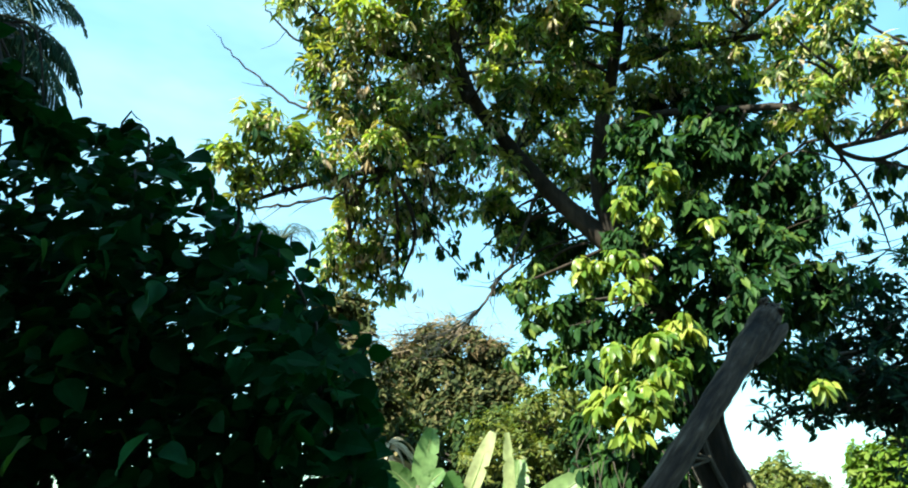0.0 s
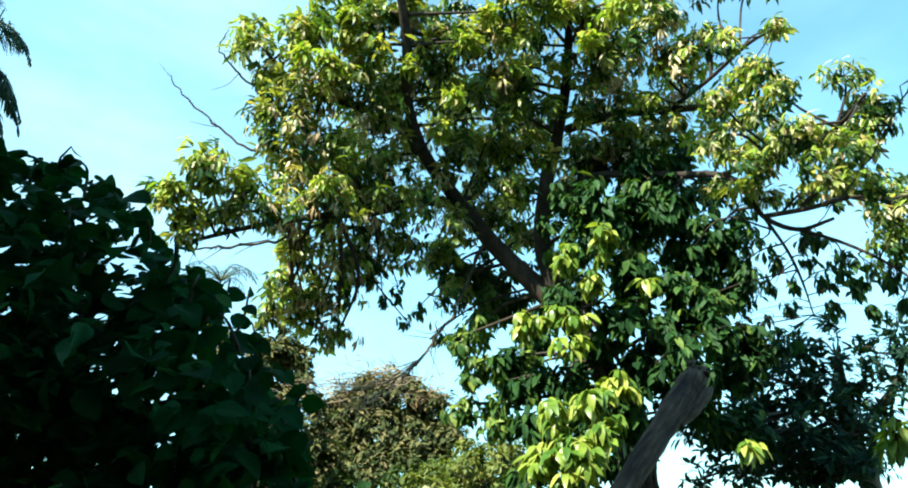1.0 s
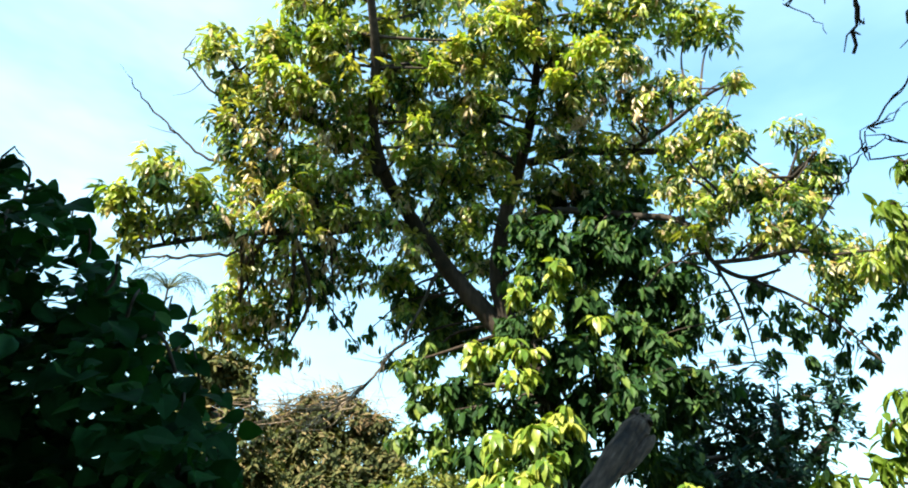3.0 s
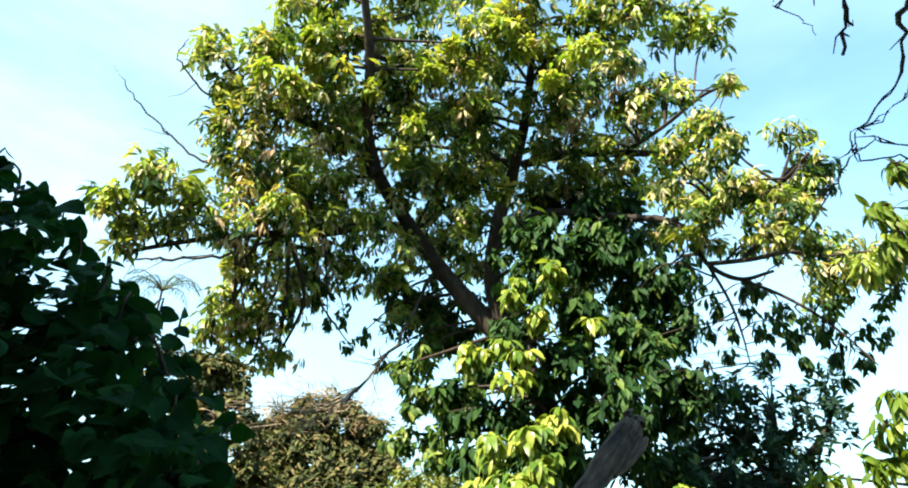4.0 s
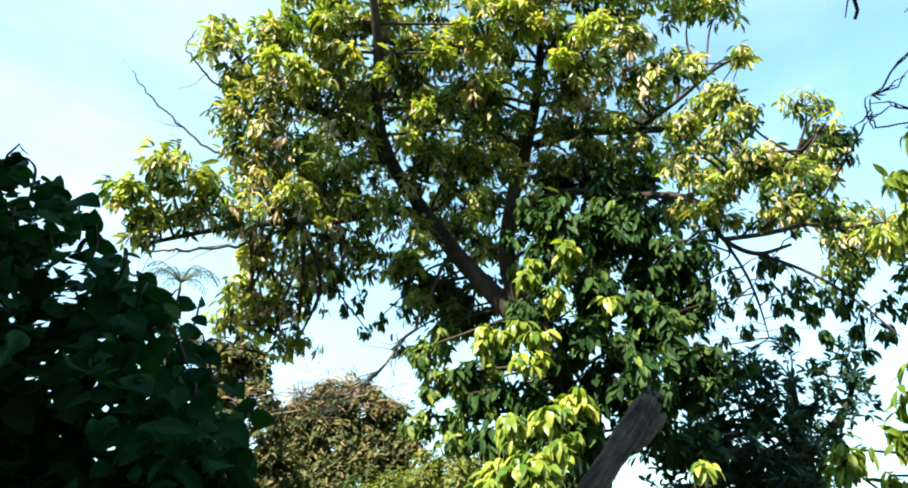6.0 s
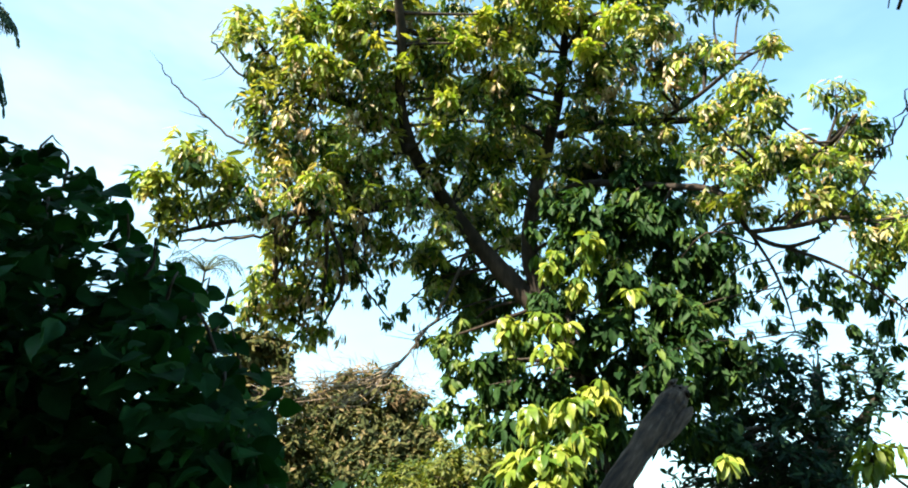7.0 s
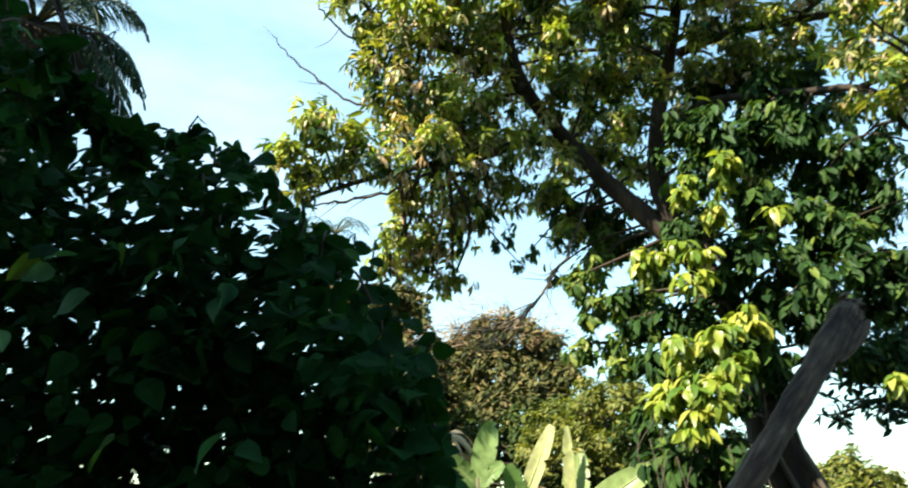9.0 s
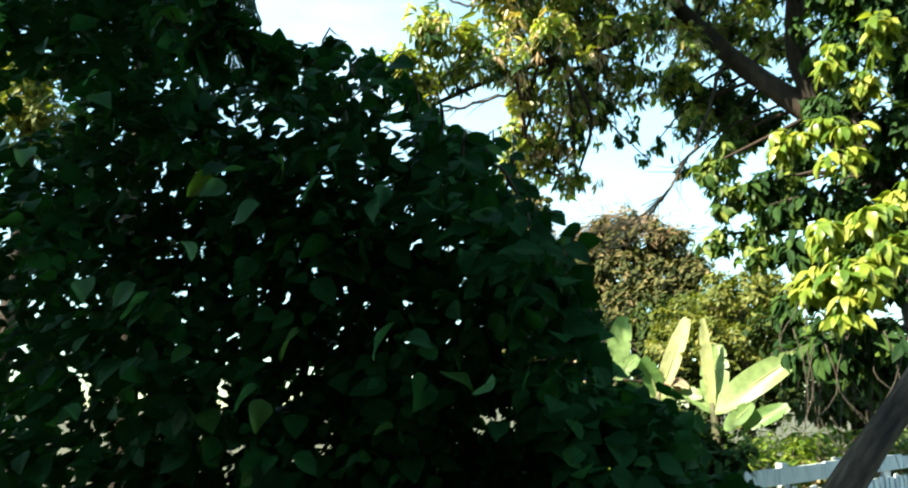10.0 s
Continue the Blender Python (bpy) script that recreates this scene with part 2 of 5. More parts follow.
def spline(nodes, steps=5):
    """Smooth line through (x, y, z, radius) nodes."""
    p = np.asarray(nodes, float)
    q = np.vstack([2 * p[0] - p[1], p, 2 * p[-1] - p[-2]])
    out = []
    for i in range(1, len(q) - 2):
        for t in np.linspace(0, 1, steps, endpoint=False):
            a, b, c, d = q[i - 1], q[i], q[i + 1], q[i + 2]
            out.append(0.5 * (2 * b + (c - a) * t + (2 * a - 5 * b + 4 * c - d) * t * t + (3 * b - a - 3 * c + d) * t ** 3))
    out.append(p[-1])
    out = np.array(out)
    out[:, 3] = np.maximum(out[:, 3], 0.0015)
    return out


def tube(line, sides=8, knobbly=0.0, seed=0):
    """A round limb along (x, y, z, radius) rows, with closed ends."""
    rng = np.random.default_rng(seed)
    line = np.asarray(line, float)
    p, r = line[:, :3], line[:, 3]
    d = unit(np.gradient(p, axis=0))
    ref = np.array([0.31, -0.83, 0.46])
    s = unit(np.cross(d, ref))
    u = np.cross(s, d)
    ang = np.arange(sides) * 2 * math.pi / sides
    lump = 1 + knobbly * rng.normal(size=(len(p), sides))
    if knobbly and len(p) > 3:
        lump[1:-1] = (lump[:-2] + lump[1:-1] * 2 + lump[2:]) / 4
    ring = s[:, None] * np.cos(ang)[None, :, None] + u[:, None] * np.sin(ang)[None, :, None]
    v = (p[:, None] + ring * (r[:, None] * lump)[:, :, None]).reshape(-1, 3)
    f = []
    for i in range(len(p) - 1):
        for j in range(sides):
            k = (j + 1) % sides
            f.append((i * sides + j, i * sides + k, (i + 1) * sides + k, (i + 1) * sides + j))
    f.append(tuple(range(sides - 1, -1, -1)))
    f.append(tuple(range((len(p) - 1) * sides, len(p) * sides)))
    return v, f


def join(pieces):
    vs, fs, k = [], [], 0
    for v, f in pieces:
        vs.append(v)
        fs += [tuple(i + k for i in q) for q in f]
        k += len(v)
    return np.vstack(vs), fs


# outlines of leaves: place along the midrib, half width
LANCE = ((0.0, 0.03), (0.3, 0.42), (0.65, 0.5), (1.0, 0.02))
OVAL = ((0.0, 0.05), (0.25, 0.46), (0.62, 0.48), (1.0, 0.02))
OVAL_FINE = ((0.0, 0.04), (0.12, 0.3), (0.3, 0.47), (0.55, 0.5), (0.78, 0.33), (0.92, 0.13), (1.0, 0.02))
BROAD = ((0.0, 0.06), (0.09, 0.36), (0.3, 0.53), (0.6, 0.43), (0.86, 0.18), (1.0, 0.02))
HEART = ((0.0, 0.3), (0.18, 0.54), (0.55, 0.42), (1.0, 0.02))


def leaf_arrays(P, D, N, L, Wd, shape=LANCE, fold=0.25, bend=0.25):
    """Many leaves at once: base points, ways of the midrib, face normals, lengths and widths."""
    P, D = np.asarray(P, float), unit(D)
    S = unit(np.cross(D, N))
    N = np.cross(S, D)
    n = len(P)
    L, Wd = np.broadcast_to(L, n), np.broadcast_to(Wd, n)
    rows = []
    for s, w in shape:
        mid = P + D * (s * L)[:, None] - N * (bend * s * s * L)[:, None]
        if w < 0.03:
            rows.append([mid])
        else:
            off, up = S * (w * Wd)[:, None], N * (fold * w * Wd)[:, None]
            rows.append([mid - off + up, mid, mid + off + up])
    flat = [r for row in rows for r in row]
    v = np.stack(flat, 1).reshape(-1, 3)
    idx, k = [], 0
    for row in rows:
        idx.append(list(range(k, k + len(row))))
        k += len(row)
    base = []
    for a, b in zip(idx[:-1], idx[1:]):
        if len(a) == 3 and len(b) == 3:
            base += [(a[0], a[1], b[1], b[0]), (a[1], a[2], b[2], b[1])]
        elif len(a) == 3:
            base += [(a[0], a[1], b[0]), (a[1], a[2], b[0])]
        else:
            base += [(a[0], b[1], b[0]), (a[0], b[2], b[1])]
    faces = [tuple(i * k + q for q in f) for i in range(n) for f in base]
    return v, faces


def rosettes(centres, axes, count, length, width, droop, rng, shape=LANCE, spread=1.0, bend=0.25, fold=0.25):
    """Whorls of leaves at the tips of twigs."""
    C = np.repeat(centres, count, axis=0)
    A = np.repeat(unit(axes), count, axis=0)
    n = len(C)
    ref = unit(np.cross(A, [0.3, 0.5, 0.8]))
    other = np.cross(A, ref)
    az = np.tile(np.arange(count) * 2.39996, len(centres)) + rng.uniform(0, 0.8, n) + np.repeat(rng.uniform(0, 6.3, len(centres)), count)
    el = rng.uniform(-0.1, 0.7, n)
    D = (ref * np.cos(az)[:, None] + other * np.sin(az)[:, None]) * (spread * np.cos(el))[:, None] + A * np.sin(el)[:, None]
    D[:, 2] -= droop * rng.uniform(0.4, 1.5, n)
    D = unit(D)
    N = unit(A * 0.8 + np.array([0, 0, 0.9]) + rng.normal(0, 0.35, (n, 3)))
    L = length * rng.uniform(0.65, 1.2, n)
    along = A * rng.uniform(-0.8, 0.15, (n, 1)) * length + rng.normal(0, 0.12 * length, (n, 3))
    return leaf_arrays(C + along + D * 0.02, D, N, L, width * rng.uniform(0.8, 1.2, n) * L / length, shape, fold, bend)


def in_lobe(rng, c, r, n, shell=0.45, flat=0.9, cap=0.0):
    """Points in the shell of a bough; cap: how far they gather on its sunny side."""
    d = unit(rng.normal(size=(n, 3)) + np.array((-0.3, -0.5, 0.8)) * cap)
    q = rng.uniform(shell ** 3, 1, n) ** (1 / 3) * np.where(rng.uniform(size=n) < 0.16, rng.uniform(1.0, 1.5, n), 1.0)
    return c + d * (q * r)[:, None] * [1, 1, flat] * rng.uniform(0.75, 1.2, 3), d


def boughs(tree, lobes, limbs, mat, wood, seed, per_r2=80.0, count=17, length=0.14, width=0.036, droop=1.45, shape=LANCE, twigs=5, name="foliage", thin=1.0, spread=1.0, least=5, lit_flush=None, share=0.25, bend=0.25, cap=0.0, shaded=None):
    """A bough of leaf whorls for each (x, y, z, radius), on branches from the nearest limb; returns nothing."""
    rng = np.random.default_rng(seed)
    nodes = np.vstack(limbs)
    cs, ax, wood_bits = [], [], []
    for x, y, z, r in lobes:
        c = np.array((x, y, z))
        m = max(least, int(per_r2 * r * r * 4))
        pts, d = in_lobe(rng, c - np.array((0, 0, 0.12)) * r * cap, r, m, cap=cap)
        cs.append(pts)
        ax.append(d + [0, 0, 0.6])
        k = np.argmin(np.linalg.norm(nodes[:, :3] - c, axis=1) + 0.4 * np.maximum(0, nodes[:, 2] - z))
        start = nodes[k, :3]
        far = np.linalg.norm(c - start)
        mid = (start + c) / 2 + rng.normal(0, 0.08, 3) * far + [0, 0, 0.06 * far]
        r0 = min(nodes[k, 3] * 0.7, (0.012 + 0.014 * far) * thin)
        wood_bits.append(tube(spline([(*start, r0), (*mid, r0 * 0.75), (*c, r0 * 0.4)], 4), 5))
        for p in pts[:twigs]:
            h = (c + p) / 2 + rng.normal(0, 0.1, 3) * r
            wood_bits.append(tube([(*c, r0 * 0.4), (*h, r0 * 0.28), (*p, 0.003)], 4))
    cs, ax = np.vstack(cs), np.vstack(ax)
    # upward whorls take the sunlit tone, those turned from the sun the shade tone
    paler = rng.uniform(size=len(cs)) < (share * (0.5 + np.clip(ax[:, 2], 0, 1)) if lit_flush else -1.0)
    unlit = ~paler & (rng.uniform(size=len(cs)) < (np.clip(0.85 - 0.6 * (ax @ np.array((-0.3, -0.5, 0.8))), 0.0, 0.85) if shaded else -1.0))
    for chosen, m in ((~paler & ~unlit, mat), (paler, lit_flush), (unlit, shaded)):
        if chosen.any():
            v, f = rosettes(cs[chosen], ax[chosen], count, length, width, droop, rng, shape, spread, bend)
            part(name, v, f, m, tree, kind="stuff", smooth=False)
    v, f = join(wood_bits)
    part("twig_mass", v, f, wood, tree, kind="stuff")


# ---- ground ----
def build_ground():
    rng = np.random.default_rng(3)
    xs = np.concatenate([[-1500, -400, -120, -60], np.linspace(-30, 30, 61), [60, 120, 400, 1500]])
    ys = np.concatenate([[-1500, -400, -120, -40], np.linspace(-20, 40, 61), [60, 120, 400, 1500]])
    v, f = [], []
    for y in ys:
        for x in xs:
            near = max(0.0, 1 - max(abs(x), abs(y - 10)) / 45)
            v.append((x, y, near * 0.12 * noise.noise(Vector((x * 0.4, y * 0.4, 1)))))
    w = len(xs)
    for j in range(len(ys) - 1):
        for i in range(w - 1):
            f.append((j * w + i, j * w + i + 1, (j + 1) * w + i + 1, (j + 1) * w + i))
    tagged(mesh_object("ground", v, f, M_SOIL, smooth=True), "bare brown garden soil with dry litter", "ground", kind="structure")


build_ground()

# ---- the great tree ----
LIMB_A = spline([
    (3.71, 7.97, 0.17, 0.348), (3.41, 8.10, 1.17, 0.314), (3.14, 8.22, 1.88, 0.284), (2.94, 8.25, 2.46, 0.262),
    (2.89, 8.15, 3.25, 0.225), (2.63, 8.09, 3.89, 0.18), (2.28, 8.10, 4.53, 0.155), (1.82, 8.12, 5.06, 0.132), (1.29, 8.17, 5.65, 0.118),
    (0.71, 7.86, 6.20, 0.096), (0.26, 7.41, 6.58, 0.08), (0.03, 6.89, 6.98, 0.066), (-0.04, 6.28, 7.58, 0.058), (-0.25, 5.59, 8.23, 0.042),
])
LIMB_B = spline([
    (2.17, 8.11, 4.73, 0.129), (1.89, 7.94, 5.53, 0.115), (1.90, 7.58, 6.30, 0.0967), (2.00, 7.21, 6.82, 0.0774), (2.05, 6.73, 7.41, 0.0619),
    (1.97, 6.10, 8.11, 0.0426), (1.87, 5.61, 8.57, 0.0271),
])
LIMB_C = spline([
    (2.30, 7.77, 7.34, 0.0700), (2.56, 7.38, 7.24, 0.0650), (2.90, 6.97, 7.08, 0.0600), (3.28, 6.58, 6.86, 0.0500), (3.55, 6.19, 6.65, 0.0400), (3.75, 5.76, 6.49, 0.0250),
])
LIMB_D = spline([
    (2.15, 8.10, 6.33, 0.0560), (2.43, 7.60, 6.42, 0.0528), (2.85, 7.18, 6.27, 0.0480), (3.32, 6.85, 6.08, 0.0440), (3.70, 6.42, 5.83, 0.0400), (3.84, 6.26, 5.54, 0.0360), (3.94, 6.16, 5.16, 0.0288), (4.08, 5.85, 4.85, 0.0240), (4.18, 5.42, 4.75, 0.0160),
])
LIMB_E = spline([
    (0.82, 8.05, 6.20, 0.087), (0.23, 7.81, 6.08, 0.0689), (-0.34, 7.54, 5.73, 0.0585), (-1.02, 7.09, 5.38, 0.0413), (-1.58, 6.62, 4.98, 0.0291),
    (-2.08, 6.30, 4.62, 0.0186),
])
LIMB_F = spline([
    (0.22, 7.33, 6.54, 0.090), (-0.19, 7.33, 7.01, 0.0696), (-0.78, 7.03, 7.02, 0.053), (-1.35, 6.87, 7.11, 0.0378), (-1.71, 6.59, 7.34, 0.0227),
])
LIMB_G = spline([
    (3.70, 6.42, 5.83, 0.0350), (3.89, 5.86, 5.69, 0.0300), (3.98, 5.27, 5.45, 0.0260), (3.99, 4.72, 5.37, 0.0220), (3.94, 4.31, 5.37, 0.0140),
])
LIMB_H = spline([
    (3.94, 6.16, 5.16, 0.0300), (4.00, 5.48, 4.89, 0.0260), (4.05, 4.87, 4.68, 0.0220), (4.07, 4.46, 4.36, 0.0180), (4.11, 4.12, 4.12, 0.0120),
])
LIMB_I = spline([
    (3.28, 6.58, 6.86, 0.0300), (3.47, 5.84, 6.77, 0.0260), (3.58, 5.23, 6.71, 0.0200), (3.58, 4.70, 6.45, 0.0120),
])
LIMB_J = spline([
    (4.08, 5.85, 4.85, 0.0220), (4.28, 5.57, 4.59, 0.0180), (4.45, 5.32, 4.29, 0.0150), (4.62, 5.17, 4.00, 0.0110), (4.74, 5.04, 3.71, 0.0070),
])
LIMB_K = spline([
    (3.94, 6.16, 5.16, 0.0200), (4.11, 6.14, 4.75, 0.0160), (4.19, 6.13, 4.38, 0.0120), (4.28, 6.21, 4.06, 0.0070),
])
GREAT_LIMBS = [LIMB_A, LIMB_B, LIMB_C, LIMB_D, LIMB_E, LIMB_F, LIMB_G, LIMB_H, LIMB_I, LIMB_J, LIMB_K]

tree = thing("great_tree", (1.2, 8.2, 0), "large spreading tree with leaning grey trunk and drooping leaf whorls", "tree")
for i, (limb, sides) in enumerate(zip(GREAT_LIMBS, (16, 12, 8, 8, 8, 8, 7, 7, 7, 6, 6))):
    part("limb" if i else "trunk", *tube(limb, sides, 0.05, 10 + i), M_BARK, tree)

BOUGHS_LEFT = [
    (-2.29, 6.03, 5.00, 0.211), (-1.96, 5.99, 5.29, 0.273), (-1.66, 6.28, 5.34, 0.204), (-2.03, 6.23, 4.79, 0.261), (-1.71, 6.34, 5.00, 0.227),
    (-1.32, 6.75, 5.28, 0.332), (-0.86, 7.10, 5.61, 0.404), (-0.35, 7.49, 5.82, 0.439), (-1.17, 7.60, 5.21, 0.347), (-1.35, 8.04, 4.89, 0.344),
    (-1.01, 8.36, 4.75, 0.398), (-0.63, 8.22, 5.20, 0.444), (-0.75, 8.51, 4.40, 0.245), (-0.31, 8.08, 5.55, 0.398), (-1.53, 8.32, 4.64, 0.276),
    (0.23, 7.85, 6.01, 0.444), (0.15, 8.21, 5.54, 0.348), (0.63, 8.47, 5.63, 0.384), (0.76, 8.67, 5.16, 0.336), (1.14, 8.55, 6.27, 0.333),
]
BOUGHS_UPPER_LEFT = [
    (-1.84, 6.58, 7.47, 0.321), (-1.63, 6.89, 7.16, 0.352), (-1.30, 6.66, 7.53, 0.383), (-1.21, 6.64, 7.87, 0.282), (-0.87, 6.46, 8.26, 0.459),
    (-0.57, 6.48, 7.56, 0.449), (-1.58, 6.89, 6.51, 0.322), (-1.18, 6.89, 6.97, 0.449), (-0.62, 6.84, 7.12, 0.434), (-1.18, 7.05, 6.39, 0.439),
    (-1.26, 7.08, 5.94, 0.386), (-0.66, 7.18, 6.30, 0.439), (-0.20, 7.00, 6.95, 0.434), (-0.20, 7.40, 6.38, 0.374),
]
BOUGHS_TOP = [
    (-0.42, 6.26, 8.77, 0.533), (0.21, 6.03, 8.98, 0.598), (0.49, 6.54, 8.65, 0.539), (0.44, 6.68, 7.80, 0.449), (1.39, 6.14, 8.07, 0.475),
    (1.88, 6.12, 8.25, 0.422), (1.39, 6.49, 7.72, 0.413), (2.35, 6.23, 7.71, 0.398), (0.96, 5.98, 9.22, 0.412), (2.57, 5.68, 8.82, 0.404),
    (2.73, 5.82, 8.23, 0.454), (3.17, 5.59, 8.24, 0.454), (3.58, 5.43, 7.88, 0.337), (3.83, 5.18, 7.66, 0.254), (3.22, 5.23, 8.77, 0.448),
    (1.47, 5.86, 8.98, 0.323),
]
BOUGHS_MIDDLE = [
    (0.56, 7.70, 7.82, 0.421), (1.08, 7.49, 7.54, 0.474), (1.38, 6.96, 7.33, 0.341), (2.43, 6.66, 7.19, 0.337), (2.56, 6.46, 7.37, 0.444),
    (3.01, 6.06, 7.59, 0.444), (3.30, 6.13, 7.20, 0.439), (3.52, 5.75, 7.32, 0.21), (2.93, 7.24, 6.88, 0.4), (1.67, 8.11, 7.06, 0.387),
    (2.55, 7.72, 6.94, 0.412), (3.25, 6.77, 6.62, 0.429), (3.67, 6.24, 6.66, 0.344), (1.15, 8.11, 7.19, 0.404), (2.96, 7.27, 5.84, 0.439),
    (3.35, 7.03, 5.76, 0.464), (3.75, 7.06, 5.34, 0.434), (3.38, 7.18, 4.96, 0.41), (4.00, 7.14, 4.89, 0.359), (3.14, 7.25, 6.37, 0.422),
]
BOUGHS_RIGHT = [
    (4.03, 5.33, 7.08, 0.117), (3.84, 5.82, 6.70, 0.249), (4.05, 5.50, 6.38, 0.212), (4.15, 4.73, 5.93, 0.207), (4.37, 4.74, 5.70, 0.22),
    (4.18, 5.46, 5.76, 0.272), (4.38, 5.04, 5.52, 0.327), (4.04, 5.90, 5.89, 0.339), (4.38, 5.51, 5.26, 0.322), (4.59, 5.04, 4.81, 0.319),
    (4.70, 4.83, 4.50, 0.348), (4.75, 4.56, 4.61, 0.269), (4.58, 5.24, 4.47, 0.281), (4.30, 5.96, 4.82, 0.231), (4.56, 5.95, 4.48, 0.272),
    (4.79, 5.60, 4.24, 0.252), (4.93, 5.24, 4.15, 0.246), (4.02, 6.76, 5.62, 0.284), (4.26, 7.39, 4.52, 0.291), (4.14, 6.69, 5.13, 0.263),
]
BOUGHS_LOW = [
    (0.82, 8.02, 4.30, 0.246), (1.01, 8.10, 3.95, 0.289), (0.83, 8.23, 3.51, 0.246), (1.29, 8.85, 5.18, 0.31), (1.16, 8.65, 4.68, 0.299),
    (1.58, 8.13, 3.92, 0.336), (1.32, 8.19, 3.43, 0.333), (2.98, 7.73, 4.90, 0.348), (3.51, 7.33, 4.47, 0.336), (3.20, 7.44, 4.22, 0.333),
    (2.93, 7.75, 3.93, 0.293), (4.00, 7.43, 4.14, 0.269), (2.31, 8.04, 4.95, 0.337), (1.83, 8.32, 4.53, 0.337), (3.52, 6.87, 4.11, 0.276),
    (3.06, 6.59, 3.88, 0.22), (4.11, 7.57, 3.90, 0.333), (4.30, 7.27, 4.12, 0.269), (3.57, 7.03, 4.55, 0.314), (3.68, 7.47, 3.81, 0.249),
] + [
    (1.18, 8.91, 5.53, 0.417), (1.54, 8.98, 5.23, 0.367), (0.76, 8.91, 5.62, 0.333), (3.25, 7.22, 3.78, 0.237), (3.65, 7.79, 3.50, 0.269),
    (3.19, 7.53, 3.55, 0.214), (4.11, 8.17, 3.33, 0.285), (4.47, 8.21, 3.36, 0.291),
]
BOUGHS_FRONT = [
    (1.45, 7.38, 6.13, 0.22), (1.37, 6.85, 6.83, 0.266),
    (0.75, 7.42, 6.67, 0.245), (0.31, 6.67, 7.52, 0.318), (0.09, 6.90, 7.25, 0.242), (-0.32, 6.39, 7.81, 0.333),
    (0.87, 6.47, 7.54, 0.374), (1.22, 6.69, 7.23, 0.314), (0.03, 6.38, 7.98, 0.276), (0.72, 7.88, 5.70, 0.272),
    (0.56, 7.54, 6.32, 0.151), (3.78, 6.07, 5.47, 0.193),
] + [
    (2.34, 6.77, 6.93, 0.197), (2.71, 6.61, 6.96, 0.197), (3.05, 6.42, 6.84, 0.18), (1.94, 6.40, 7.36, 0.18), (1.97, 5.96, 7.82, 0.21),
    (1.74, 5.76, 8.20, 0.197), (1.84, 6.76, 6.97, 0.12), (1.84, 7.08, 6.35, 0.0888), (1.89, 5.52, 8.37, 0.227),
]
BOUGHS_DEEP = [
    (1.40, 8.55, 7.20, 0.526), (1.64, 8.78, 6.56, 0.52), (1.99, 8.37, 7.48, 0.531), (1.87, 8.79, 6.01, 0.476), (2.31, 8.81, 5.51, 0.37),
    (1.15, 8.82, 6.82, 0.403), (2.46, 8.36, 6.54, 0.476), (2.92, 8.36, 5.84, 0.467), (3.31, 8.30, 5.67, 0.45), (0.81, 8.33, 7.80, 0.495),
]
BOUGHS_SHADED = [
    (2.65, 7.80, 6.75, 0.26), (3.05, 7.55, 6.85, 0.34), (3.60, 7.25, 6.55, 0.29), (3.95, 7.15, 6.15, 0.26),
    (2.25, 6.97, 5.75, 0.343), (2.51, 7.01, 5.52, 0.314), (2.10, 7.27, 5.28, 0.257), (1.94, 7.66, 4.77, 0.217), (1.87, 7.47, 5.68, 0.118),
    (2.81, 6.88, 5.77, 0.289), (3.15, 6.82, 5.62, 0.26), (2.01, 7.18, 5.92, 0.19),
]
BOUGHS_FILL = [
    (3.28, 5.07, 6.60, 0.200), (3.37, 5.10, 6.18, 0.240), (3.47, 5.12, 5.74, 0.240), (3.52, 4.80, 5.73, 0.170), (3.59, 4.78, 5.32, 0.220),
    (3.55, 5.13, 5.27, 0.220), (3.41, 5.41, 5.39, 0.220), (3.67, 4.80, 5.02, 0.190), (3.73, 4.67, 4.71, 0.190), (3.79, 4.39, 4.85, 0.150),
    (3.41, 4.76, 6.03, 0.120), (3.88, 4.48, 4.60, 0.160), (3.92, 4.36, 4.26, 0.170), (4.02, 4.19, 4.14, 0.160), (3.71, 4.46, 5.03, 0.100),
    (3.30, 4.31, 6.09, 0.110), (3.23, 5.32, 6.03, 0.220), (3.22, 5.59, 5.69, 0.200),
    (3.75, 6.31, 6.14, 0.219), (3.96, 6.18, 5.75, 0.2), (4.06, 5.77, 6.04, 0.169), (3.86, 6.10, 6.35, 0.205), (4.11, 6.17, 5.40, 0.184),
    (4.26, 5.84, 5.32, 0.165), (3.72, 6.58, 5.77, 0.205),
]
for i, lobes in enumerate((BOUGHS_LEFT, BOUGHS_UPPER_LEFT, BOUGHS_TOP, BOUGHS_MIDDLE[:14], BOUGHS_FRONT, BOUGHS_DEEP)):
    boughs(tree, lobes, GREAT_LIMBS, M_CROWN, M_BARK, 20 + i, per_r2=54, count=13, length=0.138, width=0.044, droop=0.75, lit_flush=M_FLUSH_LIT, share=0.42, bend=0.4, cap=0.9, shaded=M_CROWN_SHADE)
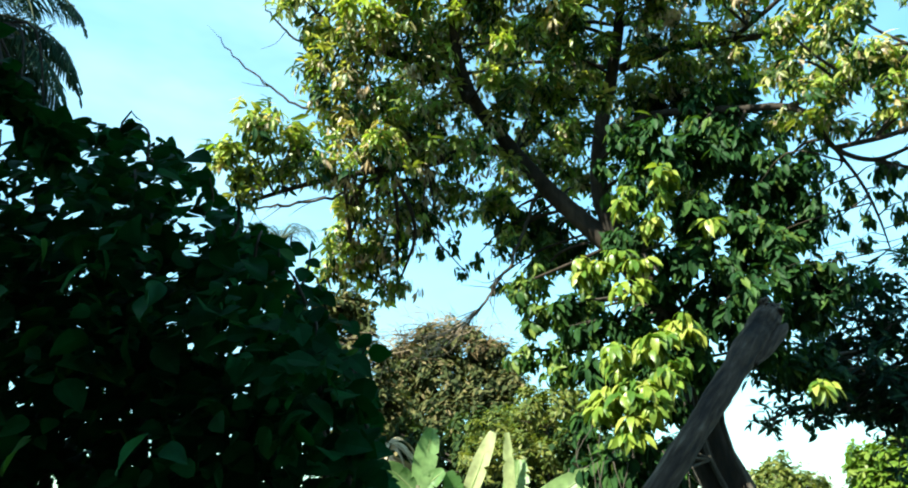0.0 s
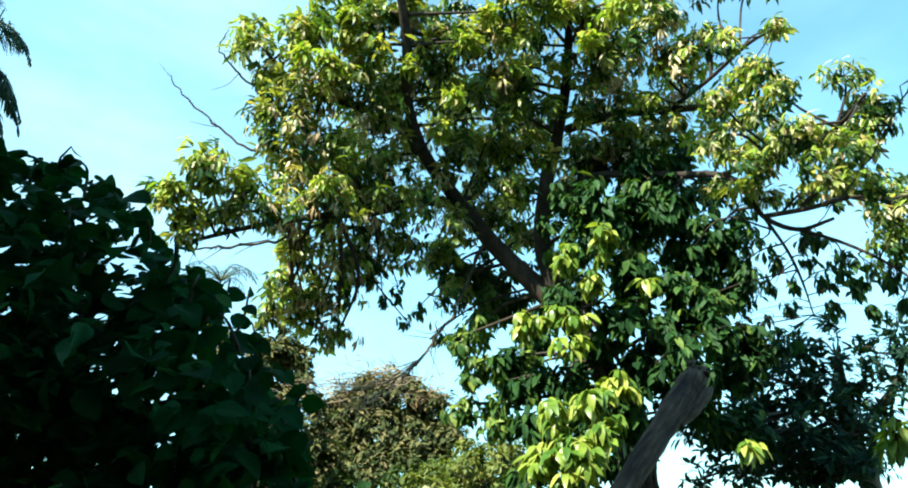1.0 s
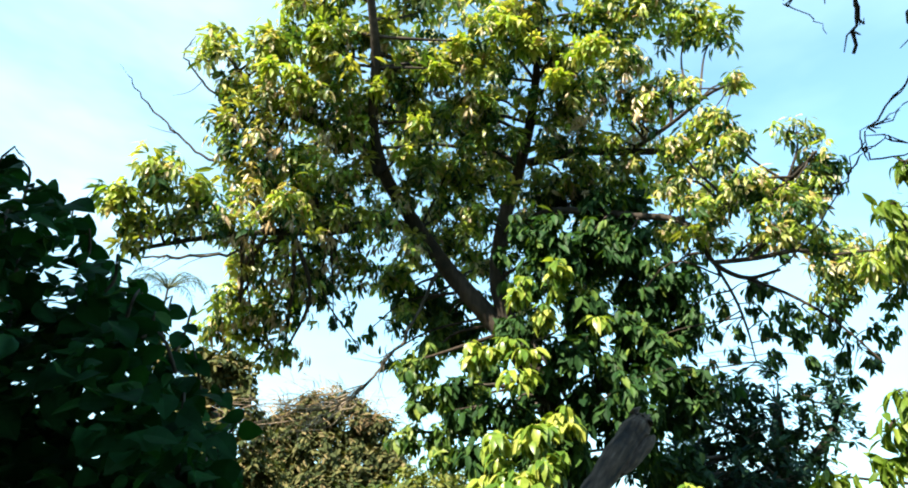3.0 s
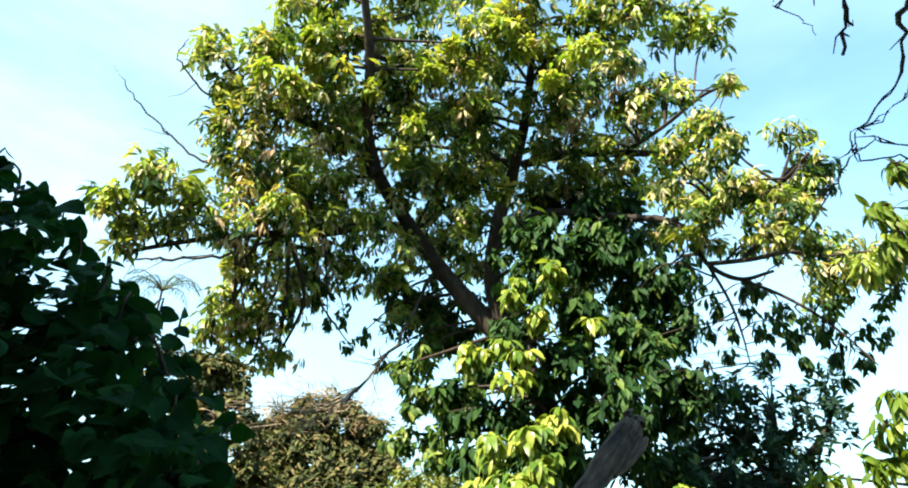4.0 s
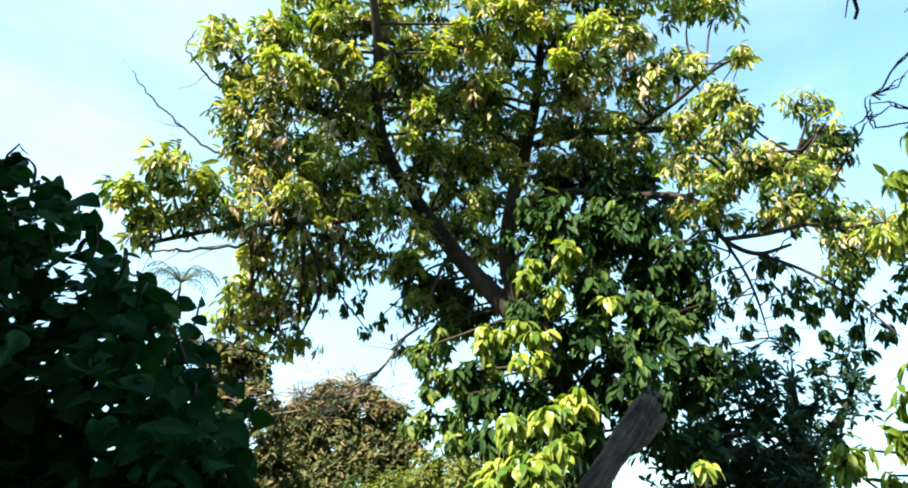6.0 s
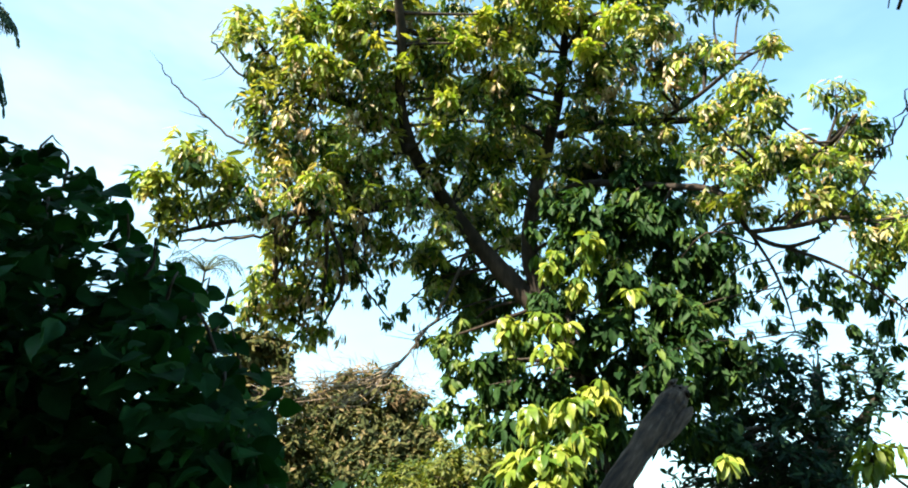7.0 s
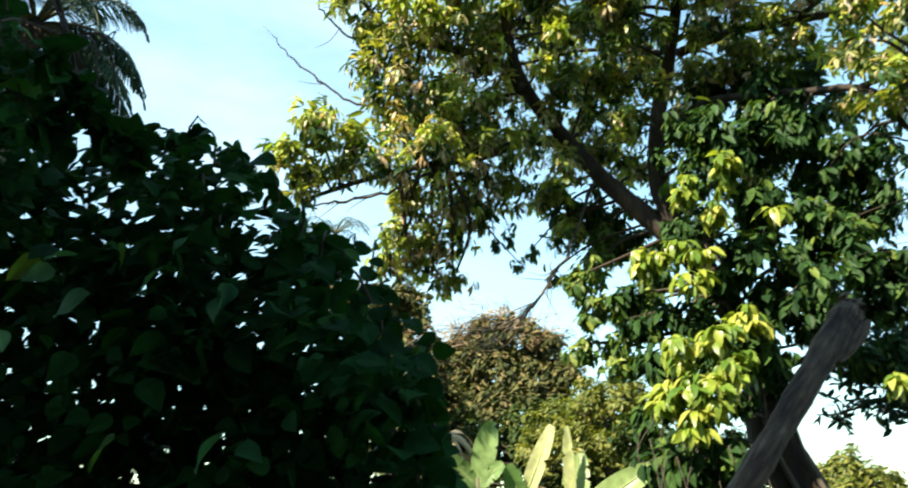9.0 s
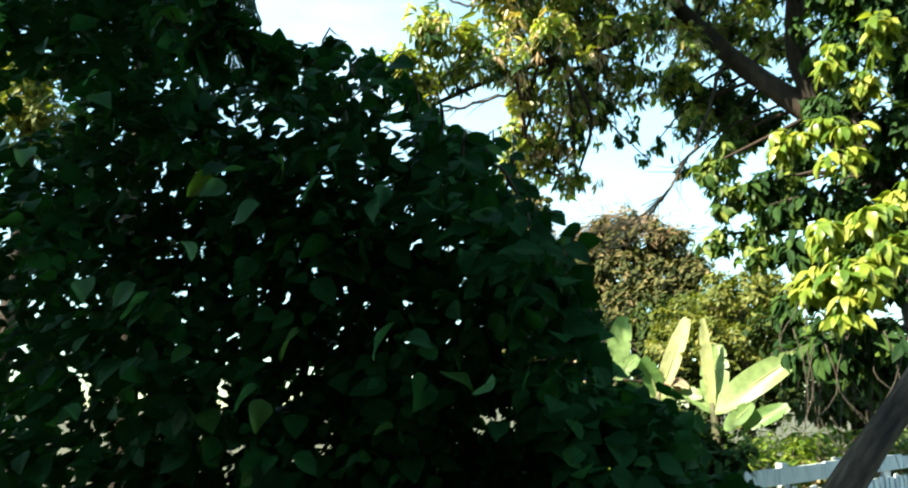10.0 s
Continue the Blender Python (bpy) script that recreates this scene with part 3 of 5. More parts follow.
# new-growth yellow-green tufts at the sunny tips, brightened in colour for the sunlight
BOUGHS_TUFTS = [
    (-0.57, 6.37, 7.53, 0.160), (-0.33, 6.45, 7.31, 0.130), (-0.91, 6.34, 7.06, 0.160), (-1.19, 6.17, 7.05, 0.110), (1.38, 6.40, 7.22, 0.120),
    (1.27, 6.75, 6.81, 0.110), (0.59, 6.63, 6.92, 0.130), (1.48, 5.86, 7.91, 0.200), (2.41, 5.48, 7.40, 0.180), (0.72, 6.21, 7.40, 0.130),
    (1.78, 5.86, 7.69, 0.150), (0.47, 6.98, 6.63, 0.110), (-0.73, 6.17, 7.72, 0.130), (0.93, 6.02, 7.72, 0.130), (0.02, 6.50, 7.26, 0.110),
    (2.10, 5.88, 7.27, 0.120), (-1.97, 6.02, 5.42, 0.120), (-2.23, 5.92, 5.02, 0.100), (-0.68, 7.16, 6.15, 0.100), (-0.96, 7.58, 5.55, 0.100),
]
boughs(tree, BOUGHS_TUFTS, GREAT_LIMBS, M_FLUSH_LIT, M_BARK, 27, per_r2=90, count=14, length=0.15, width=0.046, droop=0.55, bend=0.45, cap=1.1, least=5)
# withered tan leaves that hang among the green
boughs(tree, BOUGHS_LEFT[5:16] + BOUGHS_UPPER_LEFT[6:] + BOUGHS_MIDDLE[2:9] + BOUGHS_FRONT[3:12] + BOUGHS_RIGHT[4:9], GREAT_LIMBS, M_TAN, M_BARK, 26, per_r2=19, count=8, length=0.14, width=0.032, droop=1.7, twigs=2, least=3)
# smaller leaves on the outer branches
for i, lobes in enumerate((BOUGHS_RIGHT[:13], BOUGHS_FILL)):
    boughs(tree, lobes, GREAT_LIMBS, M_CROWN, M_BARK, 28 + i, per_r2=72, count=13, length=0.115, width=0.036, droop=0.8, lit_flush=M_FLUSH_LIT, share=0.34, bend=0.4, cap=0.7, shaded=M_CROWN_SHADE)
# darker foliage low on the trunk and hanging twigs: crown shade in its colour
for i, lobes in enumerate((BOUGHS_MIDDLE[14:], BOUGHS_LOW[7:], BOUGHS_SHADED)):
    boughs(tree, lobes, GREAT_LIMBS, M_CROWN_SHADE, M_BARK, 35 + i, per_r2=58, count=11, length=0.17, width=0.07, droop=1.2, shape=OVAL)
# the same low leaves where sun reaches them: a lighter copy
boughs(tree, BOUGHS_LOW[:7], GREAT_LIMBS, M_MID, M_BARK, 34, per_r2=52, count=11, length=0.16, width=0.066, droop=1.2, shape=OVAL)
boughs(tree, BOUGHS_RIGHT[13:], GREAT_LIMBS, M_CROWN_SHADE, M_BARK, 38, per_r2=40, count=7, length=0.115, width=0.045, droop=1.7, shape=OVAL)
BOUGHS_HANGING = [
    (4.12, 6.37, 4.77, 0.112), (4.27, 6.40, 4.52, 0.0907), (4.23, 6.52, 4.29, 0.0837), (4.32, 6.15, 4.70, 0.0964), (4.43, 6.18, 4.46, 0.0827),
    (4.54, 6.21, 4.21, 0.0827), (4.28, 6.06, 4.93, 0.124), (4.53, 5.90, 4.62, 0.109), (4.64, 5.97, 4.30, 0.0816), (4.75, 5.97, 4.09, 0.0816),
    (4.72, 5.72, 4.40, 0.121), (4.11, 6.60, 4.58, 0.0988), (4.84, 5.65, 4.05, 0.0796), (4.92, 5.67, 3.82, 0.0663), (4.96, 5.44, 3.96, 0.0917),
]
BOUGHS_HANGING += [
    (-0.72, 8.24, 5.14, 0.168), (-0.37, 8.23, 5.22, 0.184), (0.01, 8.31, 5.05, 0.168), (-0.97, 8.26, 4.78, 0.121), (0.31, 8.39, 4.83, 0.138),
    (-0.18, 8.28, 4.87, 0.106), (0.58, 8.49, 4.54, 0.153), (-1.08, 8.32, 4.57, 0.106), (0.12, 8.37, 4.62, 0.0908),
]
boughs(tree, BOUGHS_HANGING, GREAT_LIMBS, M_CROWN_SHADE, M_BARK, 39, per_r2=50, count=5, length=0.13, width=0.045, droop=1.8, shape=OVAL, least=6, thin=0.6)
# the far side of the crown
BEHIND = [(x + 0.25, y + 1.1, z + 0.35, r * 1.15) for x, y, z, r in BOUGHS_MIDDLE[::2] + BOUGHS_TOP[2:12:2] + BOUGHS_UPPER_LEFT[5:13:2]]
BEHIND += [
    (0.12, 7.86, 7.14, 0.420), (0.37, 8.08, 6.80, 0.400), (0.86, 8.26, 6.45, 0.360), (-0.24, 7.42, 7.40, 0.450), (1.90, 8.10, 6.82, 0.360),
    (1.84, 7.48, 7.38, 0.400), (1.41, 8.57, 6.16, 0.300), (0.52, 7.30, 7.53, 0.450), (1.89, 8.41, 5.86, 0.260),
]
boughs(tree, BEHIND, GREAT_LIMBS, M_CROWN, M_BARK, 30, per_r2=18, count=14, length=0.14, width=0.046, droop=0.9, bend=0.4)

# bare and dead twigs of the great tree
DEAD = spline([
    (1.11, 8.20, 5.64, 0.0352), (0.95, 8.20, 5.20, 0.0306), (0.76, 8.20, 4.70, 0.0269), (0.54, 8.12, 4.36, 0.0234), (0.34, 8.13, 4.04, 0.0188),
    (0.01, 8.12, 3.72, 0.0129), (-0.48, 8.13, 3.61, 0.00857), (-0.93, 8.03, 3.41, 0.00494),
])
BARE_A = spline([
    (-1.53, 7.27, 6.32, 0.0239), (-1.98, 7.23, 6.40, 0.0197), (-2.34, 7.09, 6.62, 0.0161), (-2.71, 6.90, 6.88, 0.0124), (-2.87, 6.71, 7.04, 0.00619),
])
BARE_B = spline([
    (-1.62, 7.07, 6.94, 0.023), (-1.97, 6.85, 7.11, 0.0184), (-2.18, 6.68, 7.24, 0.0153), (-2.26, 6.52, 7.39, 0.0122), (-2.14, 6.42, 7.54, 0.00612),
])
BARE_C = spline([
    (-0.91, 7.32, 5.41, 0.0282), (-1.41, 7.08, 5.04, 0.0231), (-1.80, 6.76, 4.81, 0.0196), (-2.05, 6.53, 4.65, 0.014), (-2.15, 6.42, 4.57, 0.00629),
])


def twiggy(line, seed, n, reach, mat, name, label):
    """A bare branch with finer bare twigs on it."""
    rng = np.random.default_rng(seed)
    line = np.array(line)
    line[1:, :3] += rng.normal(0, 0.012, (len(line) - 1, 3))
    line[:, 3] *= 0.75
    bits = [tube(line, 6, 0.12, seed)]
    for k in rng.integers(len(line) // 3, len(line), n):
        p, r = line[k, :3], line[k, 3]
        way = unit(unit(line[min(k + 1, len(line) - 1), :3] - line[k - 1, :3]) + rng.normal(0, 0.85, 3))
        ln = reach * rng.uniform(0.4, 1.0)
        a, b = p + way * ln * 0.5 + rng.normal(0, 0.06, 3) * ln, p + way * ln + rng.normal(0, 0.12, 3) * ln
        bits.append(tube(spline([(*p, r * 0.5), (*a, r * 0.35), (*b, 0.002)], 3), 4))
    part(name, *join(bits), mat, tree, label)


twiggy(DEAD, 1, 18, 0.55, M_TWIG, "dead_branch", "dead bare dark branch")


def dead_fan():
    """The dead branch ends in a loose fan of bleached twigs."""
    rng = np.random.default_rng(12)
    bits = []
    for k in range(11):
        root = np.array((0.34, 8.13, 4.04)) + np.array((-0.33, -0.01, -0.32)) * rng.uniform(0, 1.1)
        tip = np.array((rng.uniform(-1.4, -0.3), 8.2 + rng.uniform(-0.3, 0.3), 3.45 + rng.normal(0, 0.16)))
        a, b = root + (tip - root) * 0.3 + rng.normal(0, 0.06, 3) - [0, 0, 0.12], root + (tip - root) * 0.65 + rng.normal(0, 0.08, 3) - [0, 0, 0.1]
        bits.append(tube(spline([(*root, 0.008), (*a, 0.006), (*b, 0.0045), (*tip, 0.002)], 4), 5, 0.1, k))
        for q in range(3):
            c = a + (tip - a) * rng.uniform(0, 0.9)
            e = c + rng.normal(0, 0.16, 3) + [-0.1, 0, 0]
            bits.append(tube([(*c, 0.004), (*((c + e) / 2 + rng.normal(0, 0.03, 3)), 0.003), (*e, 0.0015)], 4))
    part("dead_fan", *join(bits), M_DEADWOOD, tree, "bleached bare twigs")


dead_fan()
twiggy(BARE_A, 2, 4, 0.4, M_TWIG, "bare_twig", "thin bare twig")
twiggy(BARE_B, 3, 4, 0.4, M_TWIG, "bare_twig", "thin bare twig")
twiggy(BARE_C, 4, 8, 0.45, M_TWIG, "bare_twig", "thin bare twig")

# ---- creeper on the trunk ----
VINE_LIT = [
    (2.04, 5.89, 4.60, 0.211), (1.74, 6.23, 4.56, 0.205), (1.96, 6.25, 4.36, 0.181), (2.46, 6.01, 4.27, 0.107), (1.34, 6.47, 3.92, 0.226),
    (1.61, 6.38, 4.00, 0.179), (1.83, 6.24, 3.94, 0.153), (1.74, 6.26, 3.64, 0.185), (2.15, 6.23, 3.30, 0.185), (1.82, 6.27, 3.12, 0.194),
    (1.51, 6.27, 3.00, 0.213), (1.93, 6.19, 2.85, 0.202), (1.60, 6.20, 2.68, 0.221), (1.40, 6.26, 2.58, 0.166),
    (1.43, 6.16, 2.59, 0.25), (1.79, 6.17, 2.59, 0.221), (1.53, 6.17, 2.31, 0.185), (2.03, 6.27, 2.82, 0.171), (1.92, 6.23, 3.13, 0.194), (3.2, 5.9, 2.66, 0.09),
]
VINE_DEEP = [
    (2.39, 6.55, 4.13, 0.302), (2.23, 6.88, 3.96, 0.284), (2.59, 6.66, 3.56, 0.277), (1.84, 6.90, 3.56, 0.277), (1.43, 6.99, 3.55, 0.277),
    (2.37, 6.64, 3.07, 0.294), (1.99, 6.99, 2.99, 0.315), (1.26, 7.15, 3.84, 0.22), (2.57, 6.59, 4.70, 0.288), (1.52, 7.08, 3.10, 0.289),
    (2.12, 6.38, 5.19, 0.194), (2.23, 7.12, 3.52, 0.223), (2.42, 7.12, 3.25, 0.223), (2.06, 7.21, 3.78, 0.199), (2.65, 7.11, 2.94, 0.223),
]
VINE_LOW = [
    (1.75, 7.17, 2.12, 0.277), (2.08, 6.97, 2.21, 0.186), (1.54, 7.42, 2.14, 0.233), (1.78, 7.97, 2.86, 0.254), (2.04, 7.94, 2.60, 0.254),
    (1.79, 8.03, 2.37, 0.282), (2.23, 7.92, 2.35, 0.254), (2.03, 8.00, 2.00, 0.325), (2.35, 7.91, 1.99, 0.282), (1.50, 8.22, 2.13, 0.286),
    (1.55, 8.16, 2.64, 0.243), (2.49, 7.78, 2.82, 0.184),
]


def farther(lobes, k):
    """The same boughs, seen from the path at k times the distance."""
    return [(0.05 + (x - 0.05) * k, -0.02 + (y + 0.02) * k, 1.65 + (z - 1.65) * k, r * k) for x, y, z, r in lobes]


VINE_LIT, VINE_DEEP = farther(VINE_LIT, 1.12), farther(VINE_DEEP, 1.1)
creeper = thing("creeper", (1.6, 7.9, 0), "broad-leaved creeper with bright yellow-green drooping leaves on the trunk", "climbing plant")
CREEPER_STEMS = [np.hstack([LIMB_A[1:34:3, :3] + (dx, dy, 0.0), np.full((11, 1), 0.03)]) for dx, dy in ((-0.15, -0.3), (0.12, -0.32))]
for i, line in enumerate(CREEPER_STEMS):
    part("stem", *tube(line, 7, 0.03, 40 + i), M_TWIG, creeper)
# deep and low creeper leaves use the dark copy: shade put into colour
boughs(creeper, VINE_DEEP + VINE_LOW, CREEPER_STEMS, M_LEAF_SHADE, M_TWIG, 50, per_r2=40, count=10, length=0.19, width=0.08, droop=1.1, shape=OVAL)


def hanging_stems():
    """Thin dark shoots that hang from the creeper to the ground."""
    rng = np.random.default_rng(53)
    for k in range(46):
        x, y, z, r = (VINE_LOW + VINE_DEEP)[k % len(VINE_LOW)]
        p = np.array((x + rng.uniform(-0.3, 0.3), y - rng.uniform(0.1, 0.3), z))
        drop = rng.uniform(0.6, 1.3)
        a, c = p + [rng.normal(0, 0.12), 0, -drop / 2], p + [rng.normal(0, 0.15), 0, -min(drop, p[2] - 0.05)]
        part("shoot", *tube(spline([(*p, 0.005), (*a, 0.004), (*c, 0.002)], 4), 5), M_TWIG, creeper)


hanging_stems()


def single_leaf(name, size, width, shape, mat, bend, fold=0.25):
    v, f = leaf_arrays([(0, 0, 0)], [(0, 1, 0)], [(0, 0, 1)], size, width, shape, fold, bend)
    me = bpy.data.meshes.new(name)
    me.from_pydata([tuple(q) for q in v], [], f)
    me.materials.append(mat)
    me.polygons.foreach_set("use_smooth", [True] * len(me.polygons))
    return me


def place_leaf(name, me, parent, p, way, normal, scale, over=None):
    """A leaf as an object of its own; over: the thing that the parent belongs to, where the parent is a part."""
    d = Vector(unit(way))
    s = d.cross(Vector(unit(normal))).normalized()
    n = s.cross(d)
    ob = new(name, me)
    ob.parent = parent
    m = Matrix((s, d, n)).transposed().to_4x4()
    m.translation = Vector(p) - (over or parent).location
    ob.matrix_basis = m @ Matrix.Scale(scale, 4)
    return ob


def crown_whorls():
    """The outermost whorls of the great tree, one by one."""
    rng = np.random.default_rng(55)
    kinds = []
    for k in range(4):
        v, f = rosettes(np.zeros((1, 3)), np.array([(0, 0, 1.0)]), 13, 0.155, 0.046, 0.5, rng, bend=0.45)
        me = bpy.data.meshes.new("leaf_whorl")
        me.from_pydata([tuple(q) for q in v], [], f)
        me.materials.append(M_WHORL)
        kinds.append(me)
    lobes = BOUGHS_LEFT[:12] + BOUGHS_UPPER_LEFT + BOUGHS_TOP[3:14] + BOUGHS_FRONT
    for i in range(280):
        x, y, z, rad = lobes[i % len(lobes)]
        d = unit(rng.normal(size=3) + [-0.35, -0.6, 0.45])
        ob = new("leaf_whorl", kinds[i % 4])
        ob.parent = tree
        ob.location = Vector((x, y, z)) + Vector(d) * rad * rng.uniform(0.85, 1.15) - tree.location
        ob.rotation_euler = (rng.normal(0, 0.3), rng.normal(0, 0.3), rng.uniform(0, 6.28))
        ob.scale = [rng.uniform(0.8, 1.15)] * 3


crown_whorls()


def creeper_leaves():
    """Umbrella-like whorls of broad drooping leaves: the upper ones leaf by leaf, those below in one mass."""
    rng = np.random.default_rng(61)
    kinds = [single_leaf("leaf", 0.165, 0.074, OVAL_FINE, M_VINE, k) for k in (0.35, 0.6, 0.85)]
    masses = [([], [], [], []) for k in range(3)]
    placed = 0
    for x, y, z, r in VINE_LIT:
        for q in range(max(2, int(40 * r))):
            d = unit(rng.normal(size=3) + [-0.3, -0.6, 0.3])
            c = np.array((x, y, z)) + d * r * rng.uniform(0.2, 0.95)
            turn = rng.uniform(0, 6.28)
            for k in range(8):
                az = turn + k * 2.39996 + rng.uniform(-0.2, 0.2)
                way = np.array((math.cos(az), math.sin(az), -rng.uniform(0.0, 1.6))) + d * 0.25
                face = (rng.normal(-0.1, 0.3), rng.normal(-0.2, 0.3), 1.0)
                size = rng.uniform(0.6, 1.25)
                if placed < 300:
                    place_leaf("leaf", kinds[k % 3], creeper, c + unit(way) * 0.03, way, face, size)
                else:
                    for rows, value in zip(masses[k % 3], (c + unit(way) * 0.03, way, face, size)):
                        rows.append(value)
                placed += 1
    bits = []
    for bend, (P, D, N, size) in zip((0.35, 0.6, 0.85), masses):
        size = np.array(size)
        bits.append(leaf_arrays(P, D, np.array(N), 0.165 * size, 0.074 * size, OVAL_FINE, 0.25, bend))
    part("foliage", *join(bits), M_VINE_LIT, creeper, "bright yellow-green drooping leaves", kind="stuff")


creeper_leaves()

# ---- side tree with lit leaves, trunk beyond the path's view ----
side = thing("side_tree", (6.6, 5.2, 0), "slender tree with large sunlit yellow-green leaves", "tree")
SIDE_TRUNK = spline([(6.6, 5.2, 0, 0.16), (6.5, 5.2, 2.0, 0.14), (6.4, 5.1, 4.0, 0.11), (6.3, 5.0, 6.0, 0.07)])
part("trunk", *tube(SIDE_TRUNK, 12, 0.03, 3), M_BARK, side)
BOUGHS_SIDE = [
    (3.91, 4.07, 3.09, 0.100), (3.86, 4.16, 2.93, 0.100), (3.90, 4.18, 2.74, 0.110), (3.82, 4.27, 2.69, 0.070), (3.57, 4.49, 2.60, 0.090),
    (3.53, 4.54, 2.50, 0.080), (3.75, 4.38, 2.41, 0.090), (3.85, 3.59, 4.37, 0.130), (3.93, 3.63, 4.19, 0.130), (3.84, 3.39, 4.62, 0.090),
    (3.89, 3.73, 4.10, 0.060),
    (5.04, 4.67, 5.17, 0.223), (5.22, 4.79, 4.95, 0.292), (5.50, 4.22, 5.27, 0.4), (5.2, 4.6, 3.4, 0.35), (5.3, 4.7, 2.7, 0.35),
]
boughs(side, BOUGHS_SIDE, [SIDE_TRUNK], M_LIGHT, M_BARK, 70, per_r2=34, count=9, length=0.14, width=0.05, droop=1.2, shape=OVAL_FINE, thin=0.45, bend=0.4, least=4)

# ---- dark feathery tree behind ----
dark = thing("feathery_tree", (7.2, 9.2, 0), "dark blue-green feathery tree standing in shade", "tree")
DARK_TRUNK = spline([
    (6.41, 8.94, 2.07, 0.15), (6.34, 8.92, 2.84, 0.131), (6.25, 8.90, 3.35, 0.122), (6.20, 8.82, 3.89, 0.0935), (6.16, 8.69, 4.43, 0.0561),
])
DARK_TRUNK = np.vstack([[(DARK_TRUNK[0, 0], DARK_TRUNK[0, 1], 0.0, 0.17)], DARK_TRUNK])
DARK_LIMBS = [DARK_TRUNK, spline([
    (6.26, 8.89, 3.35, 0.0748), (6.50, 8.66, 3.64, 0.0655), (6.66, 8.33, 3.97, 0.0463), (6.68, 8.07, 4.31, 0.0276),
]), spline([
    (6.25, 8.91, 3.28, 0.0842), (6.02, 8.99, 3.67, 0.0655), (5.77, 9.05, 4.07, 0.0468), (5.60, 9.06, 4.40, 0.0281),
])]
part("trunk", *tube(DARK_TRUNK, 12, 0.03, 4), M_TWIG, dark)
for line in DARK_LIMBS[1:]:
    part("limb", *tube(line, 8, 0.03, 5), M_TWIG, dark)
BOUGHS_DARK = [
    (5.29, 9.37, 3.94, 0.43), (5.57, 9.08, 4.40, 0.412), (5.87, 8.80, 4.69, 0.337), (6.25, 8.63, 4.42, 0.449), (6.46, 8.24, 4.34, 0.367),
    (6.56, 7.90, 4.33, 0.306), (5.96, 8.93, 4.06, 0.524), (6.45, 8.66, 3.79, 0.524), (5.55, 9.29, 3.61, 0.468), (6.68, 8.19, 3.94, 0.349),
    (6.16, 8.56, 4.82, 0.243), (5.20, 9.54, 3.39, 0.468), (5.74, 9.26, 3.22, 0.524), (6.35, 9.10, 3.23, 0.476), (6.51, 7.84, 4.63, 0.198),
]
BOUGHS_DARK += [
    (5.14, 8.95, 4.04, 0.451), (5.34, 8.48, 4.38, 0.442), (5.60, 8.46, 3.91, 0.531), (5.23, 8.81, 3.38, 0.531), (5.42, 8.53, 2.97, 0.52),
    (4.94, 9.41, 3.51, 0.459), (4.57, 9.81, 3.59, 0.412), (4.33, 9.37, 2.87, 0.318), (4.71, 9.18, 2.88, 0.318), (5.35, 8.41, 2.41, 0.34),
    (5.75, 8.26, 3.27, 0.781),
]
BOUGHS_DARK += [
    (4.01, 8.76, 3.42, 0.3), (4.24, 8.71, 3.12, 0.3), (4.52, 8.60, 2.89, 0.25), (4.81, 8.45, 2.88, 0.267), (3.96, 8.70, 3.78, 0.3),
    (4.45, 8.54, 3.46, 0.333), (5.07, 8.31, 2.80, 0.3), (5.32, 8.16, 2.71, 0.3), (5.54, 7.99, 2.89, 0.367), (4.84, 8.38, 3.22, 0.383),
    (5.26, 8.14, 3.11, 0.383),
]
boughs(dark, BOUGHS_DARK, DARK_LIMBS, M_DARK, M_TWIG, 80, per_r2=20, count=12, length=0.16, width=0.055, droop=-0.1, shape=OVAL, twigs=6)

# ---- small leaning trunk close to the path ----
LEANING = spline([
    (-0.22, 1.28, 0.0, 0.0555), (-0.14, 1.34, 0.6, 0.0455), (0.1, 1.54, 1.22, 0.036),
    (0.571, 1.946, 1.698, 0.0345), (0.726, 2.087, 1.850, 0.0375), (0.880, 2.227, 2.003, 0.0415), (1.034, 2.368, 2.155, 0.047), (1.130, 2.455, 2.250, 0.0515), (1.188, 2.507, 2.306, 0.052), (1.215, 2.532, 2.333, 0.044),
], 8)
STUB = spline([(1.02, 2.31, 2.09, 0.012), (1.10, 2.36, 2.15, 0.02), (1.175, 2.42, 2.215, 0.0225), (1.215, 2.455, 2.25, 0.02), (1.245, 2.48, 2.275, 0.008)], 6)
leaning = thing("leaning_trunk", (-0.22, 1.28, 0), "grey leaning bare trunk with a broken top", "tree trunk")


